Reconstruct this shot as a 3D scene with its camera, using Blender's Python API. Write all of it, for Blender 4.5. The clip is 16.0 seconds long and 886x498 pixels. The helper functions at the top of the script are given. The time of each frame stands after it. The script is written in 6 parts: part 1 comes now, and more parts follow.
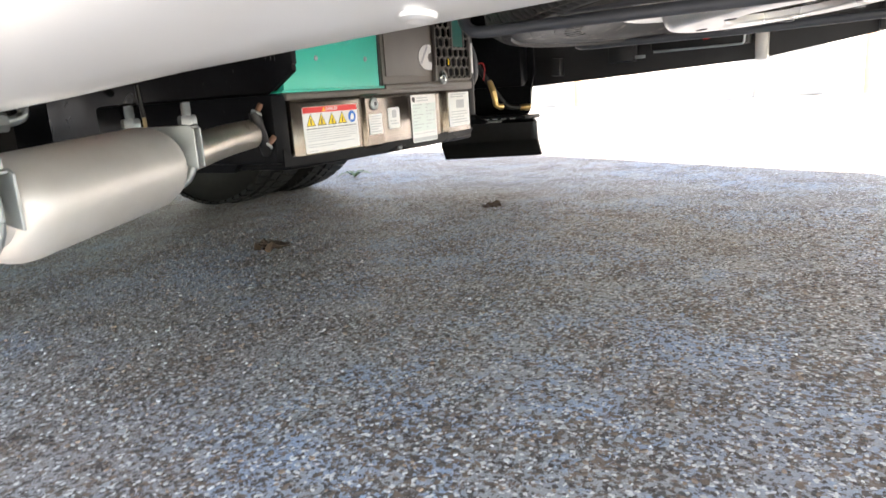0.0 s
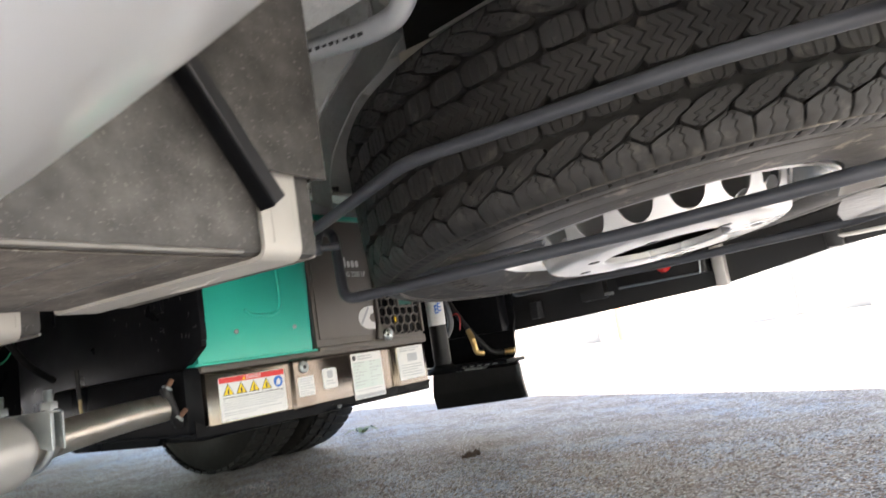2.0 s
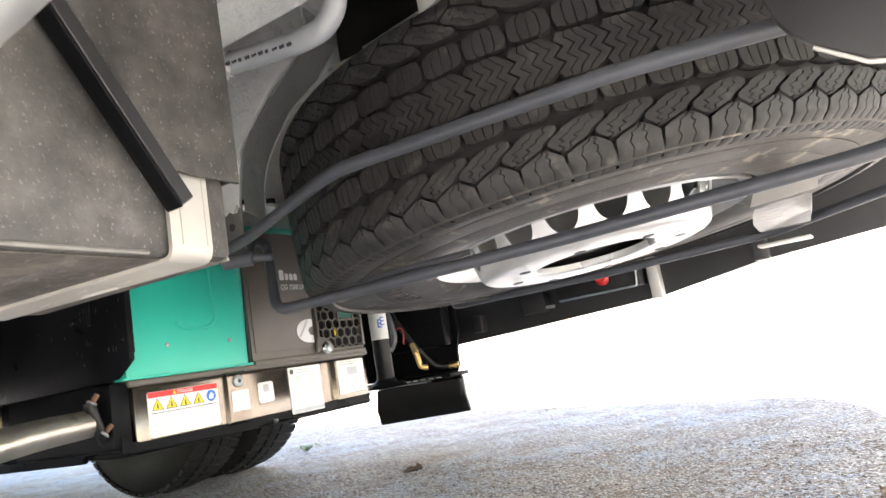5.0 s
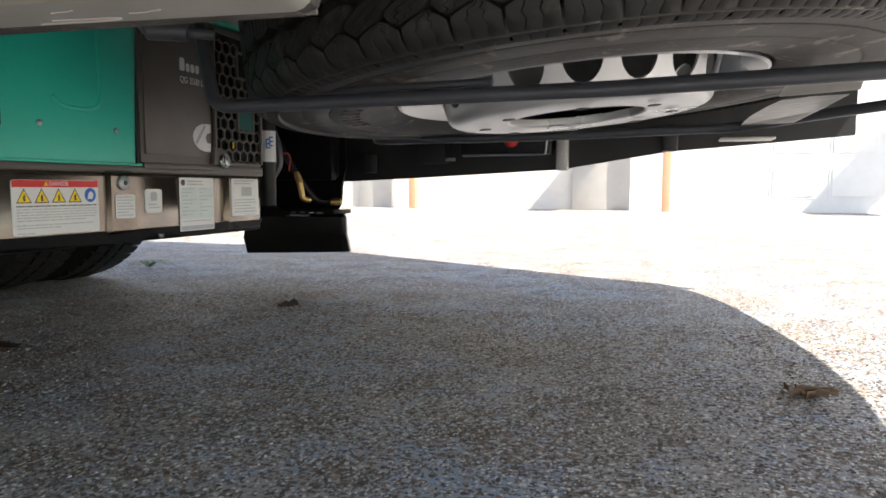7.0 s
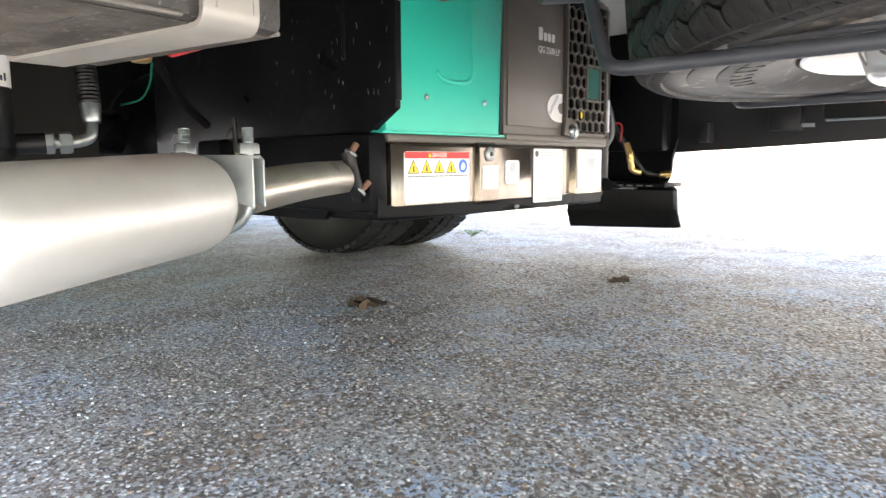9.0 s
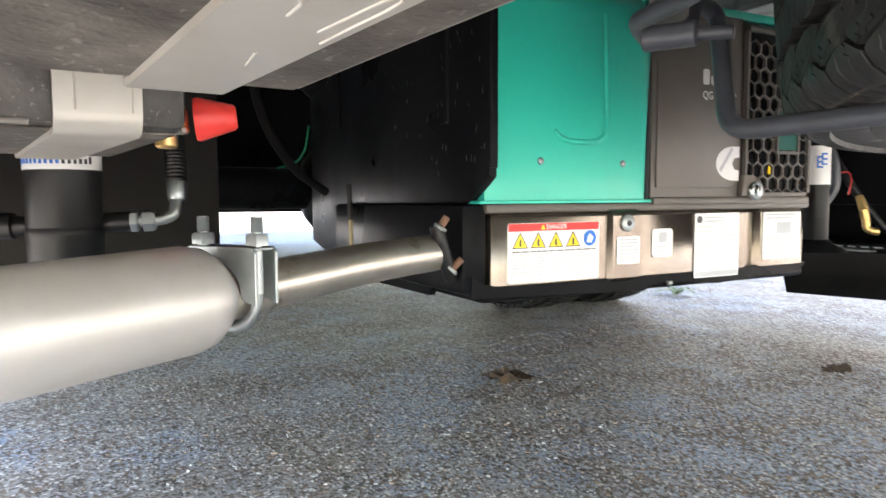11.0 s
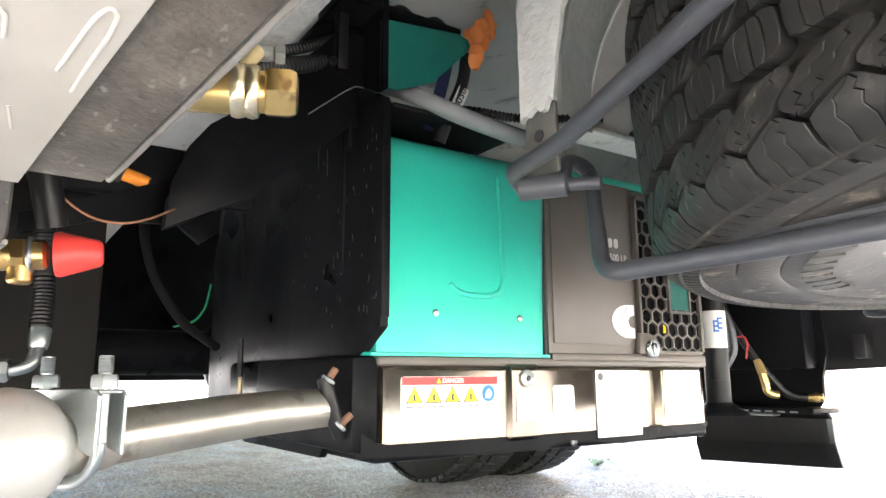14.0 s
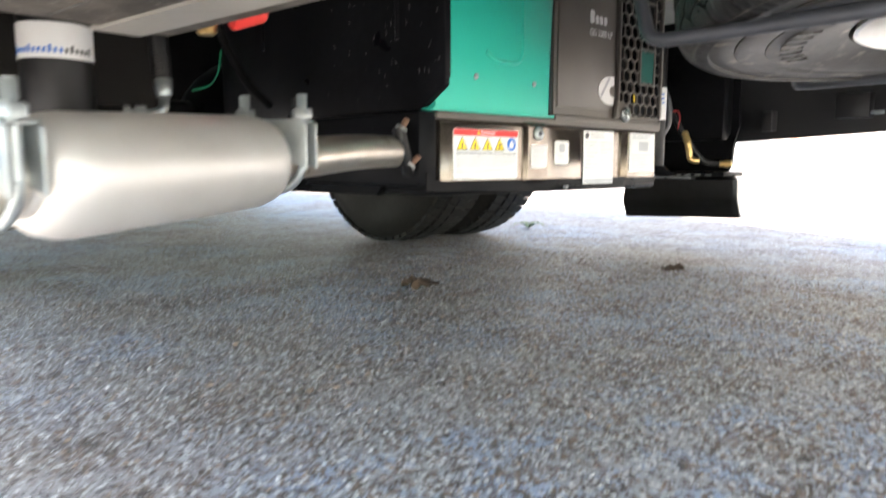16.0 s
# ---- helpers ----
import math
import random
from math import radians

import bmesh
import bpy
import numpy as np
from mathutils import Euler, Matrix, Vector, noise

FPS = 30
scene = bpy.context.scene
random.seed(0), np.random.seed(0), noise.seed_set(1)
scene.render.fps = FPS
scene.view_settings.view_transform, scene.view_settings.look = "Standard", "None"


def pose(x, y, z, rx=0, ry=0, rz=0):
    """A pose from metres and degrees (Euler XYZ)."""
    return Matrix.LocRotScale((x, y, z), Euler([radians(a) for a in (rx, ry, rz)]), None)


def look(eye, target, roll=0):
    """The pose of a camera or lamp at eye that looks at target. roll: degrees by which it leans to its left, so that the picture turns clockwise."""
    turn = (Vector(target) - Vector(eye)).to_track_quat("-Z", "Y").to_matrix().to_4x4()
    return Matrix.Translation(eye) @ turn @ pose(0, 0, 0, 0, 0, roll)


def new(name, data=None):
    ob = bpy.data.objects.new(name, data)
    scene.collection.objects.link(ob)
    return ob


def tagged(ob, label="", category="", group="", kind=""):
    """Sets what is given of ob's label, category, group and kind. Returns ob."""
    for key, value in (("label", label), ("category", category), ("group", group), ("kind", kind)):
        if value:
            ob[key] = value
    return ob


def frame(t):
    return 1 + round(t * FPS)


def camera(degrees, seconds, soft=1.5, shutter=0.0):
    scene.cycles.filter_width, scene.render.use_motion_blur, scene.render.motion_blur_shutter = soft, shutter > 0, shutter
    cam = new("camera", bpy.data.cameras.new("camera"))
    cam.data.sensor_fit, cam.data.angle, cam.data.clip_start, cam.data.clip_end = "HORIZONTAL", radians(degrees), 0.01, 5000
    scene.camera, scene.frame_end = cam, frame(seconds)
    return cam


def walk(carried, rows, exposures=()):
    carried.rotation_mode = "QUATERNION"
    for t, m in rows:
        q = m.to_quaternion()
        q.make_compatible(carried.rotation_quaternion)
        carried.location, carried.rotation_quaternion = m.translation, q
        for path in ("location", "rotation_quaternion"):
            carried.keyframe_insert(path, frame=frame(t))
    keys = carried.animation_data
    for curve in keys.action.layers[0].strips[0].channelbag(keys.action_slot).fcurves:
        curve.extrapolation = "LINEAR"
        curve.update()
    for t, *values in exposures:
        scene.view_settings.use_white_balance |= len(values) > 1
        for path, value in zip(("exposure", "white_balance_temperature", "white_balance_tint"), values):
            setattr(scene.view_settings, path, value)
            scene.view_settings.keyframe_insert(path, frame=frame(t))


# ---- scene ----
cam = camera(66.6, 16.0, soft=1.4, shutter=0.4)
PATH = [
    (0, (0.112, 0.019, 0.318), (-0.923, 1.669, -0.133), -3.8),
    (0.5, (0.14, 0.043, 0.32), (-0.909, 1.712, -0.015), -5.9),
    (1, (0.2, 0.08, 0.318), (-0.901, 1.741, 0.144), -6.9),
    (1.2, (0.212, 0.072, 0.326), (-0.874, 1.749, 0.238), -7.3),
    (1.4, (0.251, 0.107, 0.31), (-0.893, 1.747, 0.337), -8.2),
    (1.5, (0.264, 0.115, 0.313), (-0.892, 1.746, 0.376), -8.2),
    (2, (0.339, 0.13, 0.306), (-0.802, 1.749, 0.586), -8.9),
    (2.5, (0.373, 0.146, 0.288), (-0.706, 1.789, 0.659), -10.9),
    (3, (0.339, 0.154, 0.292), (-0.714, 1.809, 0.681), -11.3),
    (3.5, (0.258, 0.159, 0.306), (-0.804, 1.817, 0.656), -9.2),
    (4, (0.248, 0.158, 0.299), (-0.843, 1.794, 0.663), -6.5),
    (4.5, (0.346, 0.141, 0.293), (-0.719, 1.797, 0.644), -8.5),
    (4.7, (0.376, 0.136, 0.29), (-0.67, 1.806, 0.634), -9.6),
    (6.8, (0.15, 0.186, 0.298), (-0.45, 2.089, 0.16), 0.2),
    (7, (0.147, 0.18, 0.302), (-0.474, 2.072, 0.119), 0.2),
    (7.5, (0.131, 0.184, 0.293), (-0.561, 2.045, 0.057), 0.1),
    (8, (0.065, 0.126, 0.307), (-0.883, 1.87, 0.059), 0.0),
    (8.5, (0.045, 0.121, 0.292), (-1.122, 1.727, 0.05), -0.2),
    (9, (0.026, 0.172, 0.296), (-1.308, 1.639, 0.038), -0.3),
    (9.2, (0.024, 0.197, 0.313), (-1.347, 1.63, 0.053), -0.3),
    (11.3, (0.045, 0.385, 0.337), (-1.766, 1.229, 0.253), -0.4),
    (11.5, (0.07, 0.39, 0.336), (-1.764, 1.188, 0.309), -0.4),
    (12, (0.079, 0.422, 0.316), (-1.775, 1.159, 0.457), -1.3),
    (12.5, (0.111, 0.44, 0.308), (-1.721, 1.189, 0.599), -5.1),
    (13, (0.111, 0.446, 0.315), (-1.666, 1.28, 0.697), -4.6),
    (13.5, (0.08, 0.441, 0.305), (-1.581, 1.477, 0.712), -3.8),
    (14, (0.042, 0.417, 0.31), (-1.587, 1.517, 0.68), -0.3),
    (14.5, (0.04, 0.416, 0.319), (-1.59, 1.532, 0.631), 0.3),
    (15, (0.045, 0.409, 0.321), (-1.563, 1.575, 0.557), 0.8),
    (15.5, (0.058, 0.297, 0.304), (-1.442, 1.62, 0.295), -0.5),
    (16, (0.065, 0.16, 0.264), (-1.398, 1.5, 0.006), -0.1),
]
EXPOSURES = [(0.0, 2.7, 7100, 9), (0.5, 2.1, 7100, 9), (1.0, 2.25, 7000, 9), (2.0, 2.6, 6950, 9), (3.0, 2.96, 7000, 9), (4.0, 3.14, 7050, 9), (4.7, 3.27, 7050, 9), (6.8, 1.45, 6950, 8), (7.5, 1.4, 6950, 8), (8.0, 1.93, 7000, 8), (8.5, 3.02, 7000, 8), (9.2, 3.34, 7000, 8), (11.5, 3.22, 7000, 8), (12.0, 3.38, 7000, 8), (12.5, 3.62, 7000, 8), (13.5, 4.08, 7000, 8), (14.5, 4.12, 7000, 8), (15.0, 3.92, 7000, 8), (15.5, 3.47, 7000, 8), (16.0, 3.08, 7000, 8)]
walk(cam, [(t, look(eye, target, roll)) for t, eye, target, roll in PATH], EXPOSURES)


# ---- daylight ----
SUN_WAY = Vector((-0.80, 0.36, -1.0)).normalized()
sky_world = bpy.data.worlds.new("daylight")
sky_world.use_nodes = True
scene.world = sky_world
wn, wl = sky_world.node_tree.nodes, sky_world.node_tree.links
sky = wn.new("ShaderNodeTexSky")
sky.sky_type = "NISHITA"
sky.sun_disc = False
sky.sun_elevation = math.asin(-SUN_WAY.z)
sky.sun_rotation = math.atan2(-SUN_WAY.x, -SUN_WAY.y)
wn["Background"].inputs["Strength"].default_value = 0.13
wl.new(sky.outputs["Color"], wn["Background"].inputs["Color"])
sun_data = bpy.data.lights.new("sun", "SUN")
sun_data.energy, sun_data.angle, sun_data.color = 5.0, radians(0.55), (1.0, 0.95, 0.88)
sun = new("sun", sun_data)
sun.matrix_world = look((6, -4, 9), Vector((6, -4, 9)) + SUN_WAY)


# ---- materials ----
def mat(name, low, high=None, scale=40.0, rough=0.5, metal=0.0, bump=0.0, bump_scale=200.0, rough_var=0.12,
        wear=None, wear_scale=9.0, wear_at=0.62, coat=0.0, spec=0.5, emit=None):
    """A surface with fine grain, broad patches and optional wear of its own shape."""
    m = bpy.data.materials.new(name)
    m.use_nodes = True
    n, l = m.node_tree.nodes, m.node_tree.links
    b = n["Principled BSDF"]
    high = high or tuple(min(1.0, c * 1.25 + 0.004) for c in low)
    co = n.new("ShaderNodeTexCoord")
    fine = n.new("ShaderNodeTexNoise")
    fine.inputs["Scale"].default_value, fine.inputs["Detail"].default_value = scale, 6
    broad = n.new("ShaderNodeTexNoise")
    broad.inputs["Scale"].default_value, broad.inputs["Detail"].default_value = scale / 9, 3
    add = n.new("ShaderNodeMath")
    add.operation = "ADD"
    half = n.new("ShaderNodeMapRange")
    half.inputs["From Min"].default_value, half.inputs["From Max"].default_value = 0.7, 1.3
    for t in (fine, broad):
        l.new(co.outputs["Object"], t.inputs["Vector"])
    l.new(fine.outputs["Fac"], add.inputs[0])
    l.new(broad.outputs["Fac"], add.inputs[1])
    l.new(add.outputs[0], half.inputs["Value"])
    mix = n.new("ShaderNodeMix")
    mix.data_type = "RGBA"
    mix.inputs["A"].default_value, mix.inputs["B"].default_value = (*low, 1), (*high, 1)
    l.new(half.outputs["Result"], mix.inputs["Factor"])
    colour = mix.outputs["Result"]
    if wear:
        w = n.new("ShaderNodeTexNoise")
        w.inputs["Scale"].default_value, w.inputs["Detail"].default_value, w.inputs["Roughness"].default_value = wear_scale, 8, 0.68
        l.new(co.outputs["Object"], w.inputs["Vector"])
        cut = n.new("ShaderNodeMapRange")
        cut.inputs["From Min"].default_value, cut.inputs["From Max"].default_value = wear_at, wear_at + 0.08
        l.new(w.outputs["Fac"], cut.inputs["Value"])
        over = n.new("ShaderNodeMix")
        over.data_type = "RGBA"
        over.inputs["B"].default_value = (*wear, 1)
        l.new(cut.outputs["Result"], over.inputs["Factor"])
        l.new(colour, over.inputs["A"])
        colour = over.outputs["Result"]
    l.new(colour, b.inputs["Base Color"])
    rr = n.new("ShaderNodeMapRange")
    rr.inputs["To Min"].default_value, rr.inputs["To Max"].default_value = max(0.02, rough - rough_var), min(1.0, rough + rough_var)
    rr.inputs["From Min"].default_value, rr.inputs["From Max"].default_value = 0.3, 0.7
    l.new(broad.outputs["Fac"], rr.inputs["Value"])
    l.new(rr.outputs["Result"], b.inputs["Roughness"])
    b.inputs["Metallic"].default_value = metal
    b.inputs["Coat Weight"].default_value = coat
    b.inputs["Specular IOR Level"].default_value = spec
    if bump:
        bn = n.new("ShaderNodeTexNoise")
        bn.inputs["Scale"].default_value, bn.inputs["Detail"].default_value = bump_scale, 4
        l.new(co.outputs["Object"], bn.inputs["Vector"])
        bp = n.new("ShaderNodeBump")
        bp.inputs["Strength"].default_value, bp.inputs["Distance"].default_value = bump, 0.4 / bump_scale
        l.new(bn.outputs["Fac"], bp.inputs["Height"])
        l.new(bp.outputs["Normal"], b.inputs["Normal"])
    return m


def specked(name, low, high, speck, speck_scale, stretch, cloud_scale, rough, spec, at, relief=0.35):
    """A dull coat with cloudy tone and pale nicks that gather in drifts."""
    m = mat(name, low, high, 60, rough, spec=spec, bump=relief, bump_scale=280)
    n, l = m.node_tree.nodes, m.node_tree.links
    b = n["Principled BSDF"]
    base = b.inputs["Base Color"].links[0].from_socket
    co = n.new("ShaderNodeTexCoord")
    mp = n.new("ShaderNodeMapping")
    mp.inputs["Scale"].default_value = stretch
    l.new(co.outputs["Object"], mp.inputs["Vector"])
    nick = n.new("ShaderNodeTexNoise")
    nick.inputs["Scale"].default_value, nick.inputs["Detail"].default_value = speck_scale, 2
    l.new(mp.outputs["Vector"], nick.inputs["Vector"])
    drift = n.new("ShaderNodeTexNoise")
    drift.inputs["Scale"].default_value, drift.inputs["Detail"].default_value = cloud_scale, 5
    l.new(co.outputs["Object"], drift.inputs["Vector"])
    tone = n.new("ShaderNodeMapRange")
    for k, v in (("From Min", 0.35), ("From Max", 0.65), ("To Min", 0.62), ("To Max", 1.30)):
        tone.inputs[k].default_value = v
    l.new(drift.outputs["Fac"], tone.inputs["Value"])
    shade = n.new("ShaderNodeMix")
    shade.data_type, shade.blend_type = "RGBA", "MULTIPLY"
    shade.inputs["Factor"].default_value = 1.0
    l.new(base, shade.inputs["A"])
    l.new(tone.outputs["Result"], shade.inputs["B"])
    total = n.new("ShaderNodeMath")
    total.operation = "MULTIPLY_ADD"
    total.inputs[1].default_value = 0.16
    l.new(drift.outputs["Fac"], total.inputs[0])
    l.new(nick.outputs["Fac"], total.inputs[2])
    cut = n.new("ShaderNodeMapRange")
    cut.inputs["From Min"].default_value, cut.inputs["From Max"].default_value = at + 0.08, at + 0.17
    l.new(total.outputs[0], cut.inputs["Value"])
    over = n.new("ShaderNodeMix")
    over.data_type = "RGBA"
    over.inputs["B"].default_value = (*speck, 1)
    l.new(cut.outputs["Result"], over.inputs["Factor"])
    l.new(shade.outputs["Result"], over.inputs["A"])
    l.new(over.outputs["Result"], b.inputs["Base Color"])
    return m


def ground_material():
    """Worn driveway coating: blue-grey paste with brown chips, pale grains and dark pits."""
    m = bpy.data.materials.new("chip_coated_drive")
    m.use_nodes = True
    n, l = m.node_tree.nodes, m.node_tree.links
    b = n["Principled BSDF"]
    co = n.new("ShaderNodeTexCoord")

    def noise(scale, detail=4, rough=0.6):
        t = n.new("ShaderNodeTexNoise")
        t.inputs["Scale"].default_value, t.inputs["Detail"].default_value, t.inputs["Roughness"].default_value = scale, detail, rough
        l.new(co.outputs["Object"], t.inputs["Vector"])
        return t.outputs["Fac"]

    def cells(scale):
        t = n.new("ShaderNodeTexVoronoi")
        t.inputs["Scale"].default_value = scale
        l.new(co.outputs["Object"], t.inputs["Vector"])
        s_ = n.new("ShaderNodeSeparateColor")
        l.new(t.outputs["Color"], s_.inputs["Color"])
        return t.outputs["Distance"], s_

    def span(x, lo, hi, to_lo=0.0, to_hi=1.0):
        t = n.new("ShaderNodeMapRange")
        for k, v in (("From Min", lo), ("From Max", hi), ("To Min", to_lo), ("To Max", to_hi)):
            t.inputs[k].default_value = v
        l.new(x, t.inputs["Value"])
        return t.outputs["Result"]

    def blend(fac, a_, b_, kind="MIX"):
        t = n.new("ShaderNodeMix")
        t.data_type, t.blend_type = "RGBA", kind
        for k, v in (("Factor", fac), ("A", a_), ("B", b_)):
            if isinstance(v, (tuple, float)):
                t.inputs[k].default_value = v if isinstance(v, float) else (*v, 1)
            else:
                l.new(v, t.inputs[k])
        return t.outputs["Result"]

    def plus(x, y, k=1.0):
        t = n.new("ShaderNodeMath")
        t.operation = "MULTIPLY_ADD"
        t.inputs[1].default_value = k
        l.new(x, t.inputs[0])
        l.new(y, t.inputs[2])
        return t.outputs[0]

    dist, pick = cells(165.0)
    dist2, pick2 = cells(290.0)
    patches = noise(7.0, 5)
    broad = noise(1.3, 3)
    paste = blend(span(plus(noise(2.2, 3), noise(16.0, 6, 0.7), 0.9), 0.90, 0.99), (0.375, 0.365, 0.355), (0.335, 0.415, 0.545))
    paste = blend(span(pick.outputs["Green"], 0.0, 1.0, 0.0, 0.45), paste, (0.50, 0.485, 0.465))
    paste = blend(span(broad, 0.46, 0.62, 0.0, 0.80), paste, (0.37, 0.31, 0.26), "MIX")
    chips = plus(patches, plus(pick.outputs["Red"], noise(130.0, 5, 0.7), 0.16), 0.42)
    chip_mask = span(chips, 0.785, 0.815)
    chip_colour = blend(pick.outputs["Blue"], (0.072, 0.056, 0.046), (0.25, 0.18, 0.13))
    body = blend(chip_mask, paste, chip_colour)
    body = blend(span(pick2.outputs["Red"], 0.89, 0.91), body, (0.78, 0.75, 0.70))
    body = blend(span(pick2.outputs["Green"], 0.88, 0.90), body, (0.110, 0.095, 0.083))
    body = blend(0.46, body, noise(650.0, 3), "OVERLAY")
    l.new(body, b.inputs["Base Color"])
    l.new(span(pick2.outputs["Blue"], 0.0, 1.0, 0.45, 0.90), b.inputs["Roughness"])
    bp = n.new("ShaderNodeBump")
    bp.inputs["Strength"].default_value, bp.inputs["Distance"].default_value = 0.8, 0.0020
    l.new(plus(pick.outputs["Blue"], plus(dist, noise(300.0, 3), 0.8), 0.6), bp.inputs["Height"])
    l.new(bp.outputs["Normal"], b.inputs["Normal"])
    return m


def chip_material():
    """Stone chips, each with a tone of its own."""
    m = mat("stone_chip", (0.2, 0.15, 0.1), None, 300, 0.55)
    n, l = m.node_tree.nodes, m.node_tree.links
    geo = n.new("ShaderNodeNewGeometry")
    ramp = n.new("ShaderNodeValToRGB")
    r = ramp.color_ramp
    r.interpolation = "CONSTANT"
    r.elements[0].position, r.elements[0].color = 0.0, (0.085, 0.067, 0.056, 1)
    r.elements[1].position, r.elements[1].color = 0.34, (0.185, 0.130, 0.094, 1)
    for at, c in ((0.60, (0.31, 0.22, 0.155)), (0.78, (0.42, 0.405, 0.39)), (0.92, (0.52, 0.50, 0.47))):
        e = r.elements.new(at)
        e.color = (*c, 1)
    l.new(geo.outputs["Random Per Island"], ramp.inputs["Fac"])
    l.new(ramp.outputs["Color"], n["Principled BSDF"].inputs["Base Color"])
    return m


M_CHIPS = chip_material()
M_GROUND = ground_material()
M_WHITE = mat("white_gelcoat", (0.62, 0.63, 0.64), (0.72, 0.73, 0.73), 14, 0.28, coat=0.3, rough_var=0.08, wear=(0.50, 0.50, 0.49), wear_scale=30, wear_at=0.68)
M_SILVER = mat("silver_white_paint", (0.56, 0.57, 0.585), (0.62, 0.63, 0.64), 10, 0.27, metal=0.62, coat=0.4, rough_var=0.06, wear=(0.43, 0.43, 0.44), wear_scale=26, wear_at=0.66)
M_UNDER = mat("grey_undercoating", (0.50, 0.51, 0.51), (0.62, 0.63, 0.62), 30, 0.62, bump=1.0, bump_scale=95, wear=(0.33, 0.32, 0.30), wear_at=0.6)
M_FLOOR = mat("underfloor_paint", (0.54, 0.54, 0.52), (0.64, 0.64, 0.62), 10, 0.6, bump=0.2, bump_scale=60, wear=(0.30, 0.29, 0.27), wear_at=0.58)
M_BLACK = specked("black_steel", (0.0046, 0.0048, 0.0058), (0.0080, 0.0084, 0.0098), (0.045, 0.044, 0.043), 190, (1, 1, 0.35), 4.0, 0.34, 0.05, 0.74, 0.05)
M_DULL = mat("dull_black_rubber", (0.0035, 0.0035, 0.0038), (0.0065, 0.0065, 0.0070), 60, 0.85, spec=0.1)
M_FOLD = mat("worn_fold_grey", (0.13, 0.123, 0.113), (0.24, 0.228, 0.21), 45, 0.5, bump=0.3, bump_scale=200)
M_RUB = mat("pale_rub", (0.46, 0.445, 0.41), None, 90, 0.5, metal=0.2)
M_SCRATCH_GLINT = mat("scratch_and_glint", (0.14, 0.14, 0.145), None, 200, 0.4)
M_TAN = mat("tan_sleeve", (0.30, 0.24, 0.13), None, 120, 0.6)
M_PLASTIC = mat("black_plastic", (0.006, 0.006, 0.0065), (0.013, 0.013, 0.014), 40, 0.42, spec=0.3, bump=0.15, bump_scale=300)
M_SKIRT = mat("black_skirt", (0.012, 0.012, 0.013), (0.022, 0.022, 0.024), 8, 0.42, bump=0.1, bump_scale=90)
M_DARKPLATE = mat("dark_brown_plate", (0.007, 0.0062, 0.0058), (0.012, 0.011, 0.010), 12, 0.7, spec=0.25)
M_GREEN = mat("teal_enamel", (0.016, 0.475, 0.36), (0.022, 0.53, 0.40), 6, 0.36, rough_var=0.05, coat=0.15)
M_GREEN_DK = mat("dark_teal_enamel", (0.003, 0.105, 0.086), (0.005, 0.13, 0.105), 12, 0.4)
M_PANEL = mat("charcoal_panel", (0.104, 0.092, 0.081), (0.126, 0.113, 0.100), 18, 0.45, rough_var=0.06, bump=0.08, bump_scale=900)
M_TRAY = mat("burnished_tray", (0.14, 0.116, 0.098), (0.25, 0.215, 0.185), 16, 0.22, metal=0.9, rough_var=0.08)
M_ALU = mat("satin_aluminium", (0.52, 0.50, 0.475), (0.60, 0.58, 0.555), 22, 0.44, metal=0.5, rough_var=0.06, wear=(0.46, 0.44, 0.42), wear_scale=60, wear_at=0.67)
M_STEEL = mat("stainless_pipe", (0.60, 0.55, 0.48), (0.74, 0.69, 0.62), 30, 0.36, metal=0.95, wear=(0.40, 0.33, 0.25), wear_scale=14, wear_at=0.6)
M_ZINC = mat("zinc_plated", (0.30, 0.33, 0.335), (0.42, 0.45, 0.455), 60, 0.38, metal=0.85, wear=(0.42, 0.44, 0.44), wear_scale=80, wear_at=0.6)
M_BRASS = mat("brass", (0.62, 0.42, 0.16), (0.75, 0.53, 0.24), 50, 0.30, metal=1.0, wear=(0.36, 0.22, 0.10), wear_scale=60, wear_at=0.6)
M_BRASS_PALE = mat("pale_brass", (0.66, 0.56, 0.38), (0.78, 0.70, 0.52), 50, 0.32, metal=0.95, wear=(0.42, 0.30, 0.16), wear_scale=60, wear_at=0.62)
M_RUST = mat("rusty_steel", (0.11, 0.055, 0.036), (0.20, 0.105, 0.066), 120, 0.8, bump=0.4, bump_scale=400)
M_TANK = specked("charcoal_moulded_tank", (0.030, 0.0285, 0.027), (0.091, 0.087, 0.0815), (0.15, 0.142, 0.132), 420, (0.5, 1, 1), 13.0, 0.50, 0.35, 0.64, 0.4)
M_TANK_BASE = specked("scuffed_tank_base", (0.046, 0.041, 0.036), (0.135, 0.122, 0.107), (0.19, 0.178, 0.16), 240, (0.45, 1, 1), 18.0, 0.6, 0.3, 0.63, 0.6)
M_STRAP = mat("silver_strap", (0.36, 0.345, 0.315), (0.45, 0.435, 0.40), 25, 0.45, metal=0.25, wear=(0.38, 0.36, 0.33), wear_scale=40, wear_at=0.62)
M_RUBBER = mat("tyre_rubber", (0.0165, 0.0163, 0.0163), (0.029, 0.0283, 0.0278), 60, 0.55, spec=0.36, bump=0.2, bump_scale=350, wear=(0.060, 0.056, 0.051), wear_scale=30, wear_at=0.58)
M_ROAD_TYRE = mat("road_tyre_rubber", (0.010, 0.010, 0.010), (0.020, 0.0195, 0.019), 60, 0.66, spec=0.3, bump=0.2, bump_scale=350)
